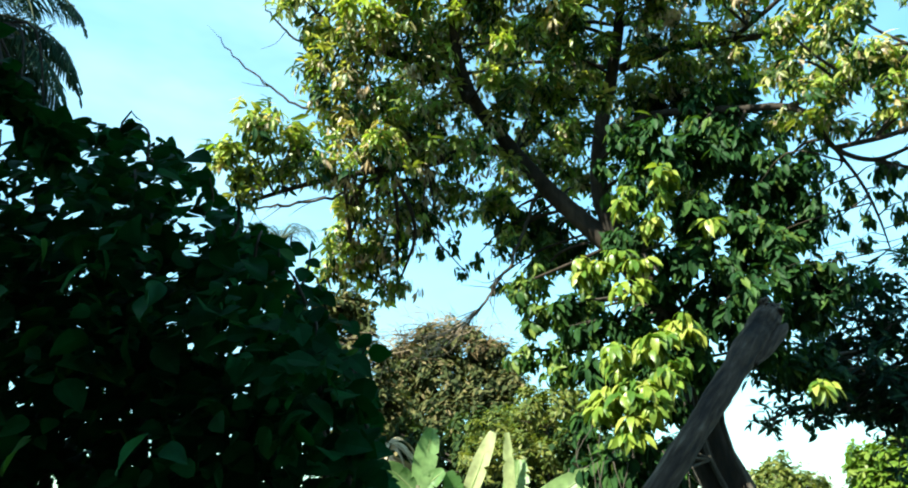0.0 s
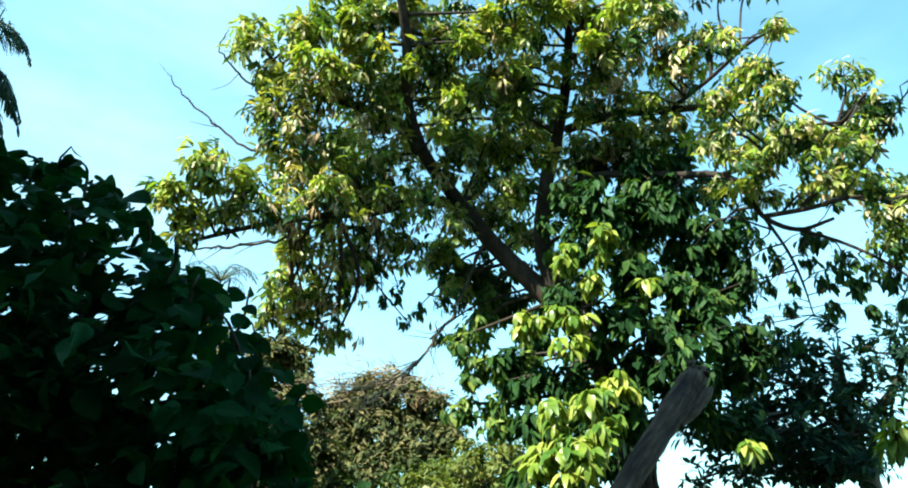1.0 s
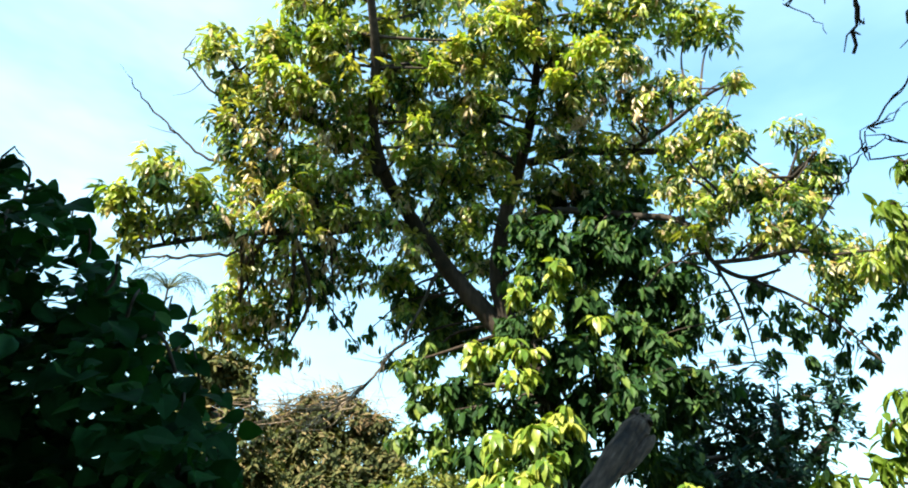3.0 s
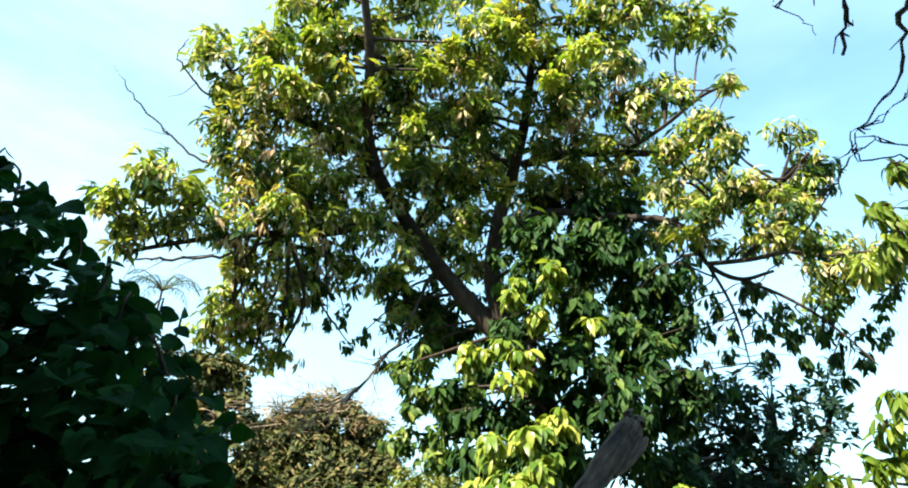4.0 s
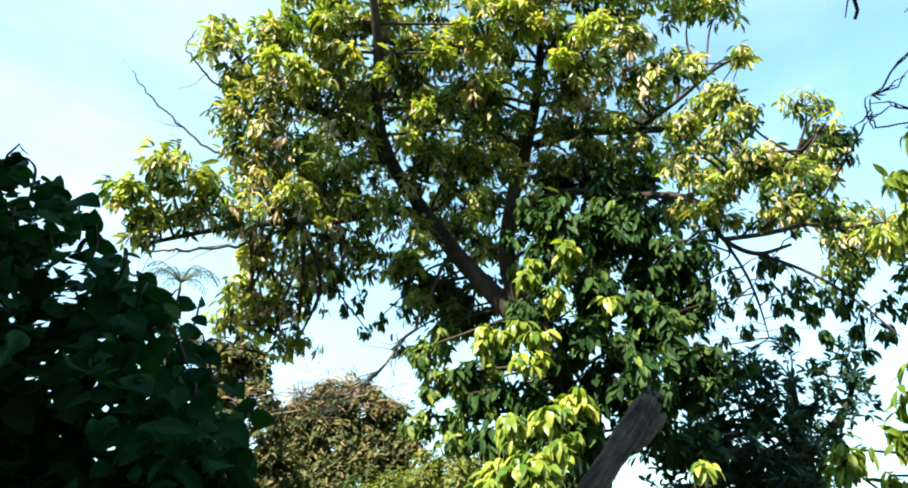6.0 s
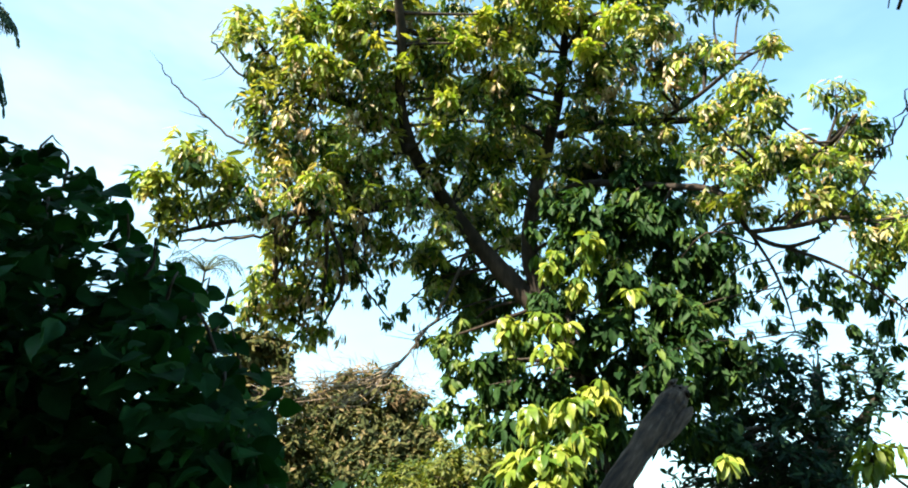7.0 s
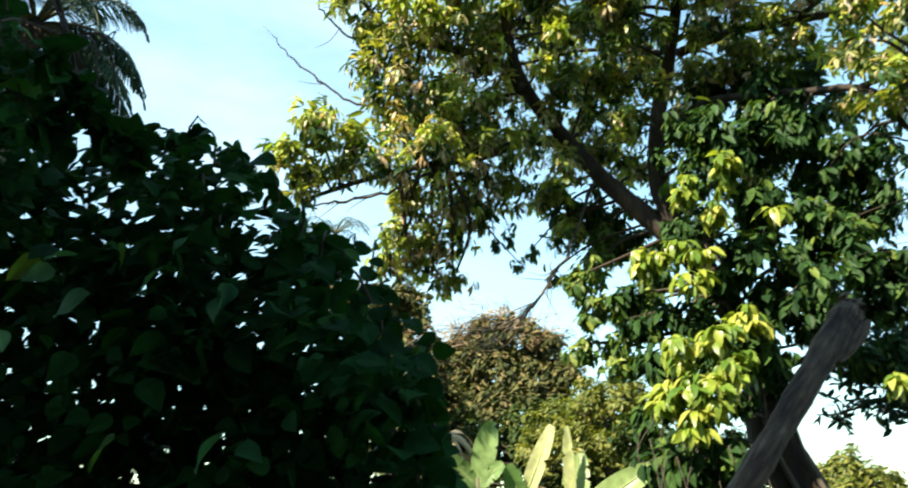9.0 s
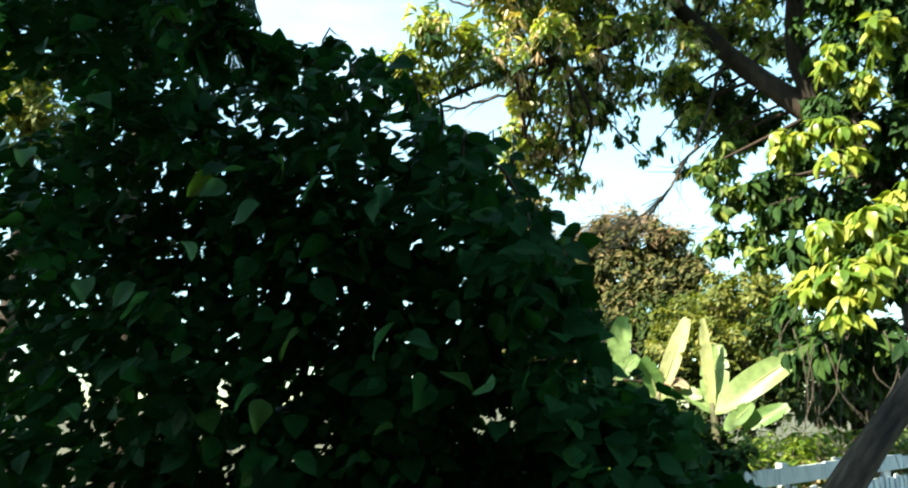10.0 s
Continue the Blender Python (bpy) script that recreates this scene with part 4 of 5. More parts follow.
def furrowed(line, sides, seed, depth=0.1):
    """A trunk with bark furrows that run along it and swellings across it."""
    rng = np.random.default_rng(seed)
    v, f = tube(line, sides, 0.0)
    v = v.reshape(len(line), sides, 3)
    a = np.arange(sides) * 2 * math.pi / sides
    prof = sum(rng.uniform(0.3, 1.0) / k ** 0.6 * np.sin(k * a + rng.uniform(0, 6.3)) for k in (2, 3, 5, 7, 9, 11))
    for i in range(len(line)):
        drift = sum(0.35 * np.sin(k * a + 0.35 * i * q + k) for k, q in ((4, 1.0), (6, -0.7), (10, 1.6)))
        swell = 1 + 0.05 * math.sin(i * 0.55) + 0.03 * math.sin(i * 1.7 + 1)
        v[i] = line[i, :3] + (v[i] - line[i, :3]) * (swell * (1 + depth * 0.5 * (prof + drift) + rng.normal(0, 0.012, sides)))[:, None]
    return v.reshape(-1, 3), f


def snapped(line, sides, seed):
    """A trunk whose upper end is broken off in splinters."""
    rng = np.random.default_rng(seed)
    v, f = furrowed(line, sides, seed)
    way = unit(line[-1, :3] - line[-4, :3])
    v[-sides:] += way * rng.uniform(-0.07, 0.035, (sides, 1))
    bits = [(v, f)]
    for k in range(11):
        p = line[-3, :3] + rng.normal(0, 0.5, 3) * line[-2, 3]
        q = p + way * rng.uniform(0.03, 0.09) + rng.normal(0, 0.008, 3)
        bits.append(tube([(*p, 0.014), (*((p + q) / 2), 0.011), (*q, 0.002)], 5))
    return join(bits)


part("trunk", *snapped(LEANING, 32, 1), M_NEARBARK, leaning)
part("stub", *furrowed(STUB, 16, 2), M_NEARBARK, leaning, "split stub of a side branch")

# ---- bare branch close to the camera ----
bare = thing("bare_tree", (2.1, 0.9, 0), "small tree with dark bare twigs overhead", "tree")
BARE_TRUNK = spline([(2.35, 0.75, 0, 0.07), (2.3, 0.8, 1.2, 0.06), (2.15, 0.8, 2.4, 0.05), (1.9, 0.9, 3.3, 0.03)])
part("trunk", *tube(BARE_TRUNK, 10, 0.03, 6), M_TWIG, bare)
def kinked(line, seed):
    """A knotty twig with short side shoots."""
    rng = np.random.default_rng(seed)
    rows = spline(line, 4)
    rows[:, 3] *= 0.45 * rng.uniform(0.75, 1.35, len(rows))
    rows[1:, :3] += rng.normal(0, 0.005, (len(rows) - 1, 3))
    bits = [tube(rows, 6, 0.15, seed)]
    for k in rng.integers(3, len(rows) - 1, 5):
        p, way = rows[k, :3], unit(unit(rows[k + 1, :3] - rows[k - 1, :3]) + rng.normal(0, 0.7, 3))
        ln = rng.uniform(0.02, 0.06)
        q = p + way * ln
        bits.append(tube([(*p, 0.0025), (*((p + q) / 2 + rng.normal(0, 0.008, 3)), 0.002), (*q, 0.001)], 4))
    return join(bits)


NEAR_TWIGS = [[
    (1.36, 0.87, 3.03, 0.0286), (1.34, 0.91, 3.02, 0.0214), (1.28, 0.94, 2.98, 0.0157), (1.27, 0.97, 2.89, 0.0085), (1.29, 1.01, 2.83, 0.00765),
    (1.26, 1.11, 2.77, 0.00595), (1.25, 1.16, 2.73, 0.00442), (1.23, 1.23, 2.66, 0.0034), (1.22, 1.26, 2.64, 0.0017),
]]
NEAR_TWIGS.append([
    (1.46, 1.13, 2.70, 0.00714), (1.35, 1.16, 2.70, 0.00593), (1.26, 1.18, 2.70, 0.0051), (1.24, 1.15, 2.75, 0.00442), (1.28, 1.10, 2.76, 0.00408),
    (1.31, 1.03, 2.79, 0.00408),
])
NEAR_TWIGS.append([
    (0.91, 0.68, 2.81, 0.0122), (0.92, 0.75, 2.75, 0.00952), (0.94, 0.79, 2.71, 0.00816), (0.95, 0.83, 2.66, 0.0068),
])
NEAR_TWIGS.append([
    (0.97, 0.73, 2.87, 0.00578), (0.93, 0.83, 2.83, 0.00434), (0.88, 0.88, 2.83, 0.00347), (0.93, 0.88, 2.80, 0.0026), (0.95, 0.88, 2.77, 0.00145),
])
NEAR_TWIGS.append([
    (1.47, 1.11, 2.70, 0.00714), (1.33, 1.10, 2.69, 0.0051), (1.27, 1.14, 2.72, 0.00408), (1.26, 1.17, 2.71, 0.00272),
])
NEAR_TWIGS.append([
    (1.200, 1.110, 2.660, 0.0060), (1.190, 1.180, 2.620, 0.0054), (1.180, 1.260, 2.570, 0.0048), (1.160, 1.350, 2.520, 0.0042), (1.120, 1.440, 2.460, 0.0036), (1.080, 1.520, 2.400, 0.0030), (1.040, 1.600, 2.340, 0.0024),
])
for line in NEAR_TWIGS:
    part("bare_twig", *kinked(line, len(line) + int(abs(line[0][0]) * 50)), M_TWIG, bare)

# ---- shrub in the shade by the camera ----
PROFILE = [(-5.07, 6.01), (-4.04, 5.39), (-3.00, 4.74), (-2.56, 3.87), (-2.27, 3.24), (-2.05, 3.22), (-1.90, 3.31), (-1.60, 3.33), (-1.36, 3.22), (-1.17, 3.00), (-0.98, 2.86), (-0.83, 2.72), (-0.58, 2.52), (-0.44, 2.35), (-0.37, 2.15), (-0.31, 1.88), (-0.20, 1.64), (0.00, 1.52), (0.08, 1.37), (0.10, 1.25), (0.85, 0.95)]


LEAF_LONG = single_leaf("leaf", 0.12, 0.08, OVAL_FINE, M_SHRUB_EACH, 0.25, 0.2)


def cupped_leaf(size, width, mat, seed):
    """A rounded leaf with a drawn-out tip, its blade cupped and a little wavy."""
    rng = np.random.default_rng(seed)
    rows, cols = 10, 6
    a, b, c = rng.uniform(0, 6.28, 3)
    v = []
    for i in range(rows + 1):
        s = i / rows
        w = 0.5 * width * math.sin(math.pi * s ** 0.6) ** 0.75 * (1 - 0.25 * s) if 0 < i < rows else 0.001
        for j in range(cols + 1):
            q = 2 * j / cols - 1
            back = -0.1 * size * q * q * math.exp(-s * 5)
            lift = -0.28 * size * s * s + 0.22 * w * q * q + 0.05 * size * q * q * math.sin(7 * s + a + 2 * q) + 0.03 * size * math.sin(5 * s + b + 3 * q) - 0.012 * size * (abs(q) < 0.1)
            v.append((w * q * (1 + 0.06 * math.sin(9 * s + c + q)), s * size + back, lift))
    k = cols + 1
    f = [(i * k + j, i * k + j + 1, (i + 1) * k + j + 1, (i + 1) * k + j) for i in range(rows) for j in range(cols)]
    me = bpy.data.meshes.new("leaf")
    me.from_pydata(v, [], f)
    me.materials.append(mat)
    me.polygons.foreach_set("use_smooth", [True] * len(f))
    return me


def build_shrub():
    rng = np.random.default_rng(91)
    shrub = thing("shrub", (-1.2, 3.0, 0), "tall dark green broad-leaved shrub in deep shade", "shrub")
    px, pz = np.array(PROFILE).T
    order = np.argsort(px)
    px, pz = px[order], pz[order]
    stems = []
    for i in range(16):
        x = rng.uniform(-3.6, 0.2)
        y = rng.uniform(2.7, 3.5)
        top = np.interp(x, px, pz) - 0.15
        stems.append(spline([(x * 0.7 - 0.3, 3.2, 0, 0.035), (x * 0.85, (3.2 + y) / 2, top * 0.5, 0.022), (x, y, top, 0.006)], 6))
        part("stem", *tube(stems[-1], 7, 0.04, 100 + i), M_TWIG, shrub)
    n = 62000
    x = rng.uniform(-4.2, 1.0, n)
    y = rng.uniform(2.1, 3.8, n)
    scale_up = y / 2.8
    top = np.interp(x / scale_up, px, pz)
    top = 1.6 + (top - 1.6) * scale_up
    lump = np.array([noise.noise(Vector((a * 2.2, b * 2.2, 5))) for a, b in zip(x, y)])
    fine = np.array([noise.noise(Vector((a * 6.0, b * 6.0, 9))) for a, b in zip(x, y)])
    top = np.minimum(top + (0.11 * lump + 0.12 * fine) * np.where(x < -1.85, 0.5, 1.0), 6.2)
    z = rng.uniform(0.05, 1, n) * top
    hollow = np.array([noise.noise(Vector((a * 2.6, b * 2.6, c * 2.6))) for a, b, c in zip(x, y, z)])
    edge = np.array([noise.noise(Vector((a * 1.3, c * 1.3, 20))) for a, c in zip(x, z)])
    front = np.array([noise.noise(Vector((a * 2.4, c * 2.4, 31))) + 0.6 * noise.noise(Vector((a * 6.0, c * 6.0, 44))) for a, c in zip(x, z)])
    rounded = (y > 2.5 + 0.2 * edge + 0.42 * front) & (y < 3.45 + 0.45 * edge + 0.1 * np.sin(x * 3)) & (x > -3.9 + 0.4 * edge)
    keep = rounded & (hollow > np.where(z < 2.3, np.where((x < -2.1) & (z < 1.75), -0.3, np.where(x < -1.7, -0.58, -0.85)), np.where(top - z < 0.3, np.where(x > -1.3, -0.3, -0.1), np.where(x < -1.9, -0.55, -0.42))))
    # looser towards the top, where light comes through
    keep &= rng.uniform(size=n) < np.where((x > -2.6) & (top - z < 0.75), 0.84, 1.0)
    keep &= rng.uniform(size=n) < np.where(z < 2.3, np.where(x < -1.7, 0.84, 0.97), 1.0)
    # a gap towards the sunlit tree behind
    from_a = np.stack([x, y, z], 1) - np.array((-2.39, 1.96, 2.72))
    along = unit((-0.97, 0.88, 0.51))
    keep &= np.linalg.norm(from_a - (from_a @ along)[:, None] * along, axis=1) > 0.2 + 0.12 * fine
    P = np.stack([x, y, z], 1)[keep]
    # no leaf hangs alone in the air
    cell = np.floor(P / 0.1).astype(int)
    held = {}
    for q in map(tuple, cell):
        held[q] = held.get(q, 0) + 1
    near_by = np.array([sum(held.get((a + i, c + j, d + k), 0) for i in (-1, 0, 1) for j in (-1, 0, 1) for k in (-1, 0, 1)) for a, c, d in cell])
    P = P[near_by > 10]
    n = len(P)
    az = rng.uniform(0, 6.28, n)
    D = np.stack([np.cos(az) * 0.8, np.sin(az) * 0.8 - 0.2, -rng.uniform(-0.2, 0.9, n)], 1)
    N = np.stack([rng.normal(0, 0.4, n), -0.5 + rng.normal(0, 0.4, n), rng.uniform(0.4, 1.0, n)], 1)
    L = 0.05 + 0.1 * rng.uniform(0, 1, n) ** 1.6
    near = np.argsort(P[:, 1] + rng.uniform(0, 0.6, n))[:220]
    rest = np.setdiff1d(np.arange(n), near)
    # loose sprigs standing out of the top
    for i in range(30):
        x = rng.uniform(-2.7, -0.3)
        y = rng.uniform(2.6, 3.2)
        t0 = 1.6 + (np.interp(x / (y / 2.8), px, pz) - 1.6) * y / 2.8
        c = np.array((x, y, t0 - 0.1))
        tip = c + [rng.normal(0, 0.07), rng.normal(0, 0.05), rng.uniform(0.08, 0.26)]
        sprig = part("sprig", *tube(spline([(*c, 0.008), (*((c + tip) / 2 + rng.normal(0, 0.02, 3)), 0.007), (*tip, 0.004)], 3), 5), M_TWIG, shrub)
        for k in range(4):
            az = rng.uniform(0, 6.28)
            q = c + (tip - c) * (0.5 + 0.166 * k)
            place_leaf("leaf", LEAF_LONG, sprig, q, (math.cos(az), math.sin(az) * 0.6, rng.uniform(-1.2, 0.3)), (rng.normal(0.1, 0.7), -0.8, rng.normal(0.1, 0.5)), rng.uniform(0.5, 1.1), shrub)
    part("foliage", *leaf_arrays(P[rest], D[rest], N[rest], L[rest], L[rest] * 0.8, BROAD, 0.15, 0.25), M_SHRUB, shrub, kind="stuff", smooth=False)
    single = [cupped_leaf(0.15, 0.13, M_SHRUB_EACH, 200 + k) for k in range(3)]
    # a few broad leaves on the side of the path
    broad = [cupped_leaf(0.18, 0.16, M_SHRUB_EACH, 210 + k) for k in range(4)]
    for i in range(30):
        bx = rng.uniform(-3.0, -0.45)
        by = rng.uniform(2.25, 2.5)
        bz = 1.6 + rng.uniform(-0.75, 0.7) * (np.interp(bx / (by / 2.8), px, pz) - 1.6) * by / 2.8
        az = rng.uniform(0, 6.28)
        place_leaf("leaf", broad[i % 4], shrub, (bx, by, bz), (math.cos(az), math.sin(az) * 0.5 - 0.2, -rng.uniform(0.0, 1.2)), (rng.normal(0, 0.6), -0.4 + rng.normal(0, 0.4), 0.7), rng.uniform(0.4, 0.7))
    # pale leaves: sun flecks and sky light are put into their colour
    paler = [cupped_leaf(0.125, 0.105, M_PALE if k else M_FLECK, 220 + k) for k in range(5)]
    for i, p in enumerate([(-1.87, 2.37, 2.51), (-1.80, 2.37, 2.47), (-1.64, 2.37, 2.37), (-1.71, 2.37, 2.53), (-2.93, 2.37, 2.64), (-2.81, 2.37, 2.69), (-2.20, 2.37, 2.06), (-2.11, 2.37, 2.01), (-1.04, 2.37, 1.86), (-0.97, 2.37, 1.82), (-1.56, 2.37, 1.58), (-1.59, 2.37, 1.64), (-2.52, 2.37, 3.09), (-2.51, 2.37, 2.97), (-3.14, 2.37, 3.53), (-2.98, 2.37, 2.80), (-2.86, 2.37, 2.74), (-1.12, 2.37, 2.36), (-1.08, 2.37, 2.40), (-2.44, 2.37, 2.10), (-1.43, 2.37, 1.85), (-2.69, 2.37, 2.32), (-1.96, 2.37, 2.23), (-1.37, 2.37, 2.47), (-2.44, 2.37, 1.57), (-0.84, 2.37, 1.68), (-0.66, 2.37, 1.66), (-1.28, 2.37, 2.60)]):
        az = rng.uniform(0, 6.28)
        place_leaf("leaf", paler[i % 5], shrub, p, (math.cos(az), -0.3, -rng.uniform(0.0, 0.9)), (rng.normal(0, 0.7), rng.normal(-0.2, 0.5), 0.8), rng.uniform(0.65, 1.15))
    for i in near:
        place_leaf("leaf", single[i % 3], shrub, P[i], D[i], N[i], L[i] / 0.15)


build_shrub()

# ---- palms ----
def build_palm(at, frond, fronds, seed, label, leaflets=84, rise=(-0.2, 1.0), girth=0.2):
    rng = np.random.default_rng(seed)
    palm = thing("palm", (at[0], at[1], 0), label, "palm tree", group="feather palms")
    part("trunk", *tube(spline([(at[0] + 0.3, at[1] + 0.2, 0, girth), (at[0] + 0.1, at[1], at[2] * 0.5, girth * 0.85), (*at, girth * 0.7)]), 12, 0.02, seed), M_BARK, palm)
    for i in range(fronds):
        az = i * 2.39996 + rng.uniform(-0.2, 0.2)
        lift = rng.uniform(*rise)
        out = np.array([math.cos(az), math.sin(az), 0])
        s = np.linspace(0, 1, 12)
        line = np.array(at) + out * (frond * s * (0.85 - 0.25 * s))[:, None] + np.array([0, 0, 1]) * (frond * (lift * s - (0.5 + 0.45 * lift) * s * s))[:, None]
        rows = np.hstack([line, (0.035 * (1 - 0.85 * s))[:, None]])
        v1, f1 = tube(rows, 5)
        k = np.linspace(0.12, 0.99, leaflets)
        p = np.stack([np.interp(k, s, line[:, c]) for c in range(3)], 1)
        d = unit(np.stack([np.interp(k, s, np.gradient(line[:, c])) for c in range(3)], 1))
        side_way = unit(np.cross(d, [0, 0, 1.0]))
        vs = []
        for sign in (-1, 1):
            way = side_way * sign + d * 0.6 + np.array([0, 0, -0.35]) + np.array([0, 0, 1.0]) * rng.uniform(-0.45, 0.5, (len(p), 1)) + rng.normal(0, 0.15, p.shape)
            ln = frond * 0.16 * np.sin(np.clip(k * 1.1, 0, 1) * math.pi * 0.9 + 0.25) * rng.uniform(0.85, 1.1, len(k)) + 0.05
            vs.append(leaf_arrays(p, way, np.tile([0, 0, 1.0], (len(k), 1)), ln, 0.022, LANCE, 0.3, 0.35))
        ob = part("frond", v1, f1, M_PALM_RIB, palm)
        part("leaflet_fan", *join(vs), M_PALM, ob, kind="stuff", smooth=False)


build_palm((-7.05, 7.85, 8.35), 2.85, 26, 5, "feather palm with drooping grey-green fronds", 120)
build_palm((-8.38, 30.49, 14.10), 3.0, 13, 6, "distant slim feather palm behind the garden", 24, (0.3, 1.6), 0.07)

# ---- trees and shrubs behind ----
def far_tree(name, label, category, lobes, mat, seed, trunk_r, **kw):
    c = np.mean(np.array(lobes)[:, :3], axis=0)
    ob = thing(name, (c[0], c[1], 0), label, category)
    line = spline([(c[0], c[1] + 0.1, 0, trunk_r), (c[0] + 0.1, c[1], c[2] * 0.5, trunk_r * 0.85), (c[0], c[1], c[2], trunk_r * 0.6)])
    part("trunk", *tube(line, 10, 0.03, seed), M_BARK, ob)
    boughs(ob, lobes, [line], mat, M_BARK, seed, **{"thin": 0.4, **kw})
    return ob


DOME_LOBES = [
    (-1.33, 18.51, 5.67, 0.582), (-0.62, 18.48, 5.98, 0.743), (0.26, 18.49, 5.99, 0.743), (1.05, 18.53, 5.67, 0.646), (-1.48, 18.62, 5.06, 0.711),
    (-0.37, 18.28, 4.99, 0.886), (0.71, 18.30, 4.84, 0.791), (1.50, 18.43, 5.02, 0.576), (-0.21, 18.23, 4.08, 0.939), (1.15, 18.20, 4.07, 0.782),
    (-1.29, 18.37, 4.24, 0.696),
]
domed = far_tree("domed_tree", "flat-domed tree with brownish dry crown", "tree", DOME_LOBES, M_DOME, 110, 0.25, per_r2=62, count=12, length=0.2, width=0.085, droop=0.35, twigs=8, shape=OVAL, cap=0.5)


def dry_fronds():
    """Brown dead sprays that lie over the top of the dome."""
    rng = np.random.default_rng(119)
    P, D = [], []
    for x, y, z, r in DOME_LOBES[:5]:
        for k in range(34):
            c = np.array((x, y, z)) + unit(rng.normal(size=3) + [0, -0.7, 0.9]) * r * rng.uniform(0.85, 1.15)
            w = unit([rng.choice((-1, 1)) * rng.uniform(0.5, 1), rng.normal(0, 0.4), rng.normal(0.05, 0.2)])
            for q in range(7):
                P.append(c + w * 0.09 * q)
                D.append(w + rng.normal(0, 0.5, 3))
    P, D = np.array(P), np.array(D)
    N = np.tile([0.0, -0.6, 0.8], (len(P), 1)) + rng.normal(0, 0.3, P.shape)
    part("dry_spray", *leaf_arrays(P, D, N, rng.uniform(0.2, 0.45, len(P)), 0.03, LANCE, 0.2, 0.2), M_DRY_BROWN, domed, "brown dead sprays", kind="stuff", smooth=False)


dry_fronds()
far_tree("back_tree", "dense green garden tree half in shade", "tree", [
    (-2.43, 14.18, 5.85, 0.459), (-2.00, 14.34, 5.51, 0.434), (-2.41, 14.40, 5.02, 0.561), (-1.80, 14.52, 4.92, 0.383), (-2.27, 14.60, 4.19, 0.638),
    (-1.77, 14.76, 3.60, 0.638), (-2.79, 14.22, 5.48, 0.51), (-2.34, 14.76, 2.90, 0.765), (-1.57, 14.48, 2.65, 0.621), (-3.00, 14.40, 4.52, 0.638),
    (-1.67, 14.62, 4.50, 0.434), (-1.47, 14.74, 3.96, 0.51),
    (-3.35, 14.12, 6.05, 0.330), (-2.85, 14.23, 6.07, 0.360), (-2.33, 14.32, 6.07, 0.360), (-1.97, 14.43, 5.91, 0.300), (-3.80, 13.69, 6.35, 0.220),
    (-3.63, 13.87, 5.94, 0.300),
], M_DOME, 111, 0.2, per_r2=34, count=12, length=0.2, width=0.08, droop=0.3)
far_tree("sunlit_shrub", "fine-leaved sunlit green shrub", "shrub", farther([
    (0.59, 10.91, 2.90, 0.374), (1.14, 10.84, 3.12, 0.412), (1.59, 10.76, 3.24, 0.412), (1.92, 10.75, 2.89, 0.374), (1.00, 10.51, 2.52, 0.451),
    (1.59, 10.44, 2.52, 0.451), (0.40, 10.76, 2.46, 0.367), (2.07, 10.37, 2.35, 0.451),
    (1.2, 10.9, 3.4, 0.28), (1.75, 10.8, 3.5, 0.32), (2.15, 10.7, 3.3, 0.3),
], 1.3), M_OLIVE, 112, 0.08, per_r2=44, count=14, length=0.14, width=0.052, droop=0.1)
far_tree("pale_tree", "sunlit pale green tree behind the shrub", "tree", [
    (-7.95, 6.56, 5.71, 0.500), (-7.77, 6.88, 5.50, 0.500), (-7.64, 7.19, 5.19, 0.450), (-8.02, 6.80, 5.15, 0.500), (-7.92, 6.83, 6.10, 0.400),
], M_OLIVE, 118, 0.12, per_r2=40, count=12, length=0.2, width=0.05, droop=0.3)
far_tree("round_bush", "distant rounded sunlit bush", "shrub", [
    (10.22, 22.78, 2.90, 0.765), (9.71, 23.02, 2.56, 0.765), (10.76, 22.55, 2.46, 0.85), (10.20, 22.82, 2.21, 1.06),
], M_OLIVE, 113, 0.15, per_r2=30, count=14, length=0.24, width=0.1, droop=0.1)
far_tree("distant_tree", "distant leafy green tree", "tree", [
    (11.03, 18.99, 2.97, 0.674), (11.50, 18.69, 3.10, 0.823), (11.85, 18.51, 2.51, 1.31), (11.15, 18.95, 2.25, 0.935),
], M_LIGHT, 114, 0.2, per_r2=22, count=14, length=0.28, width=0.12, droop=0.1)

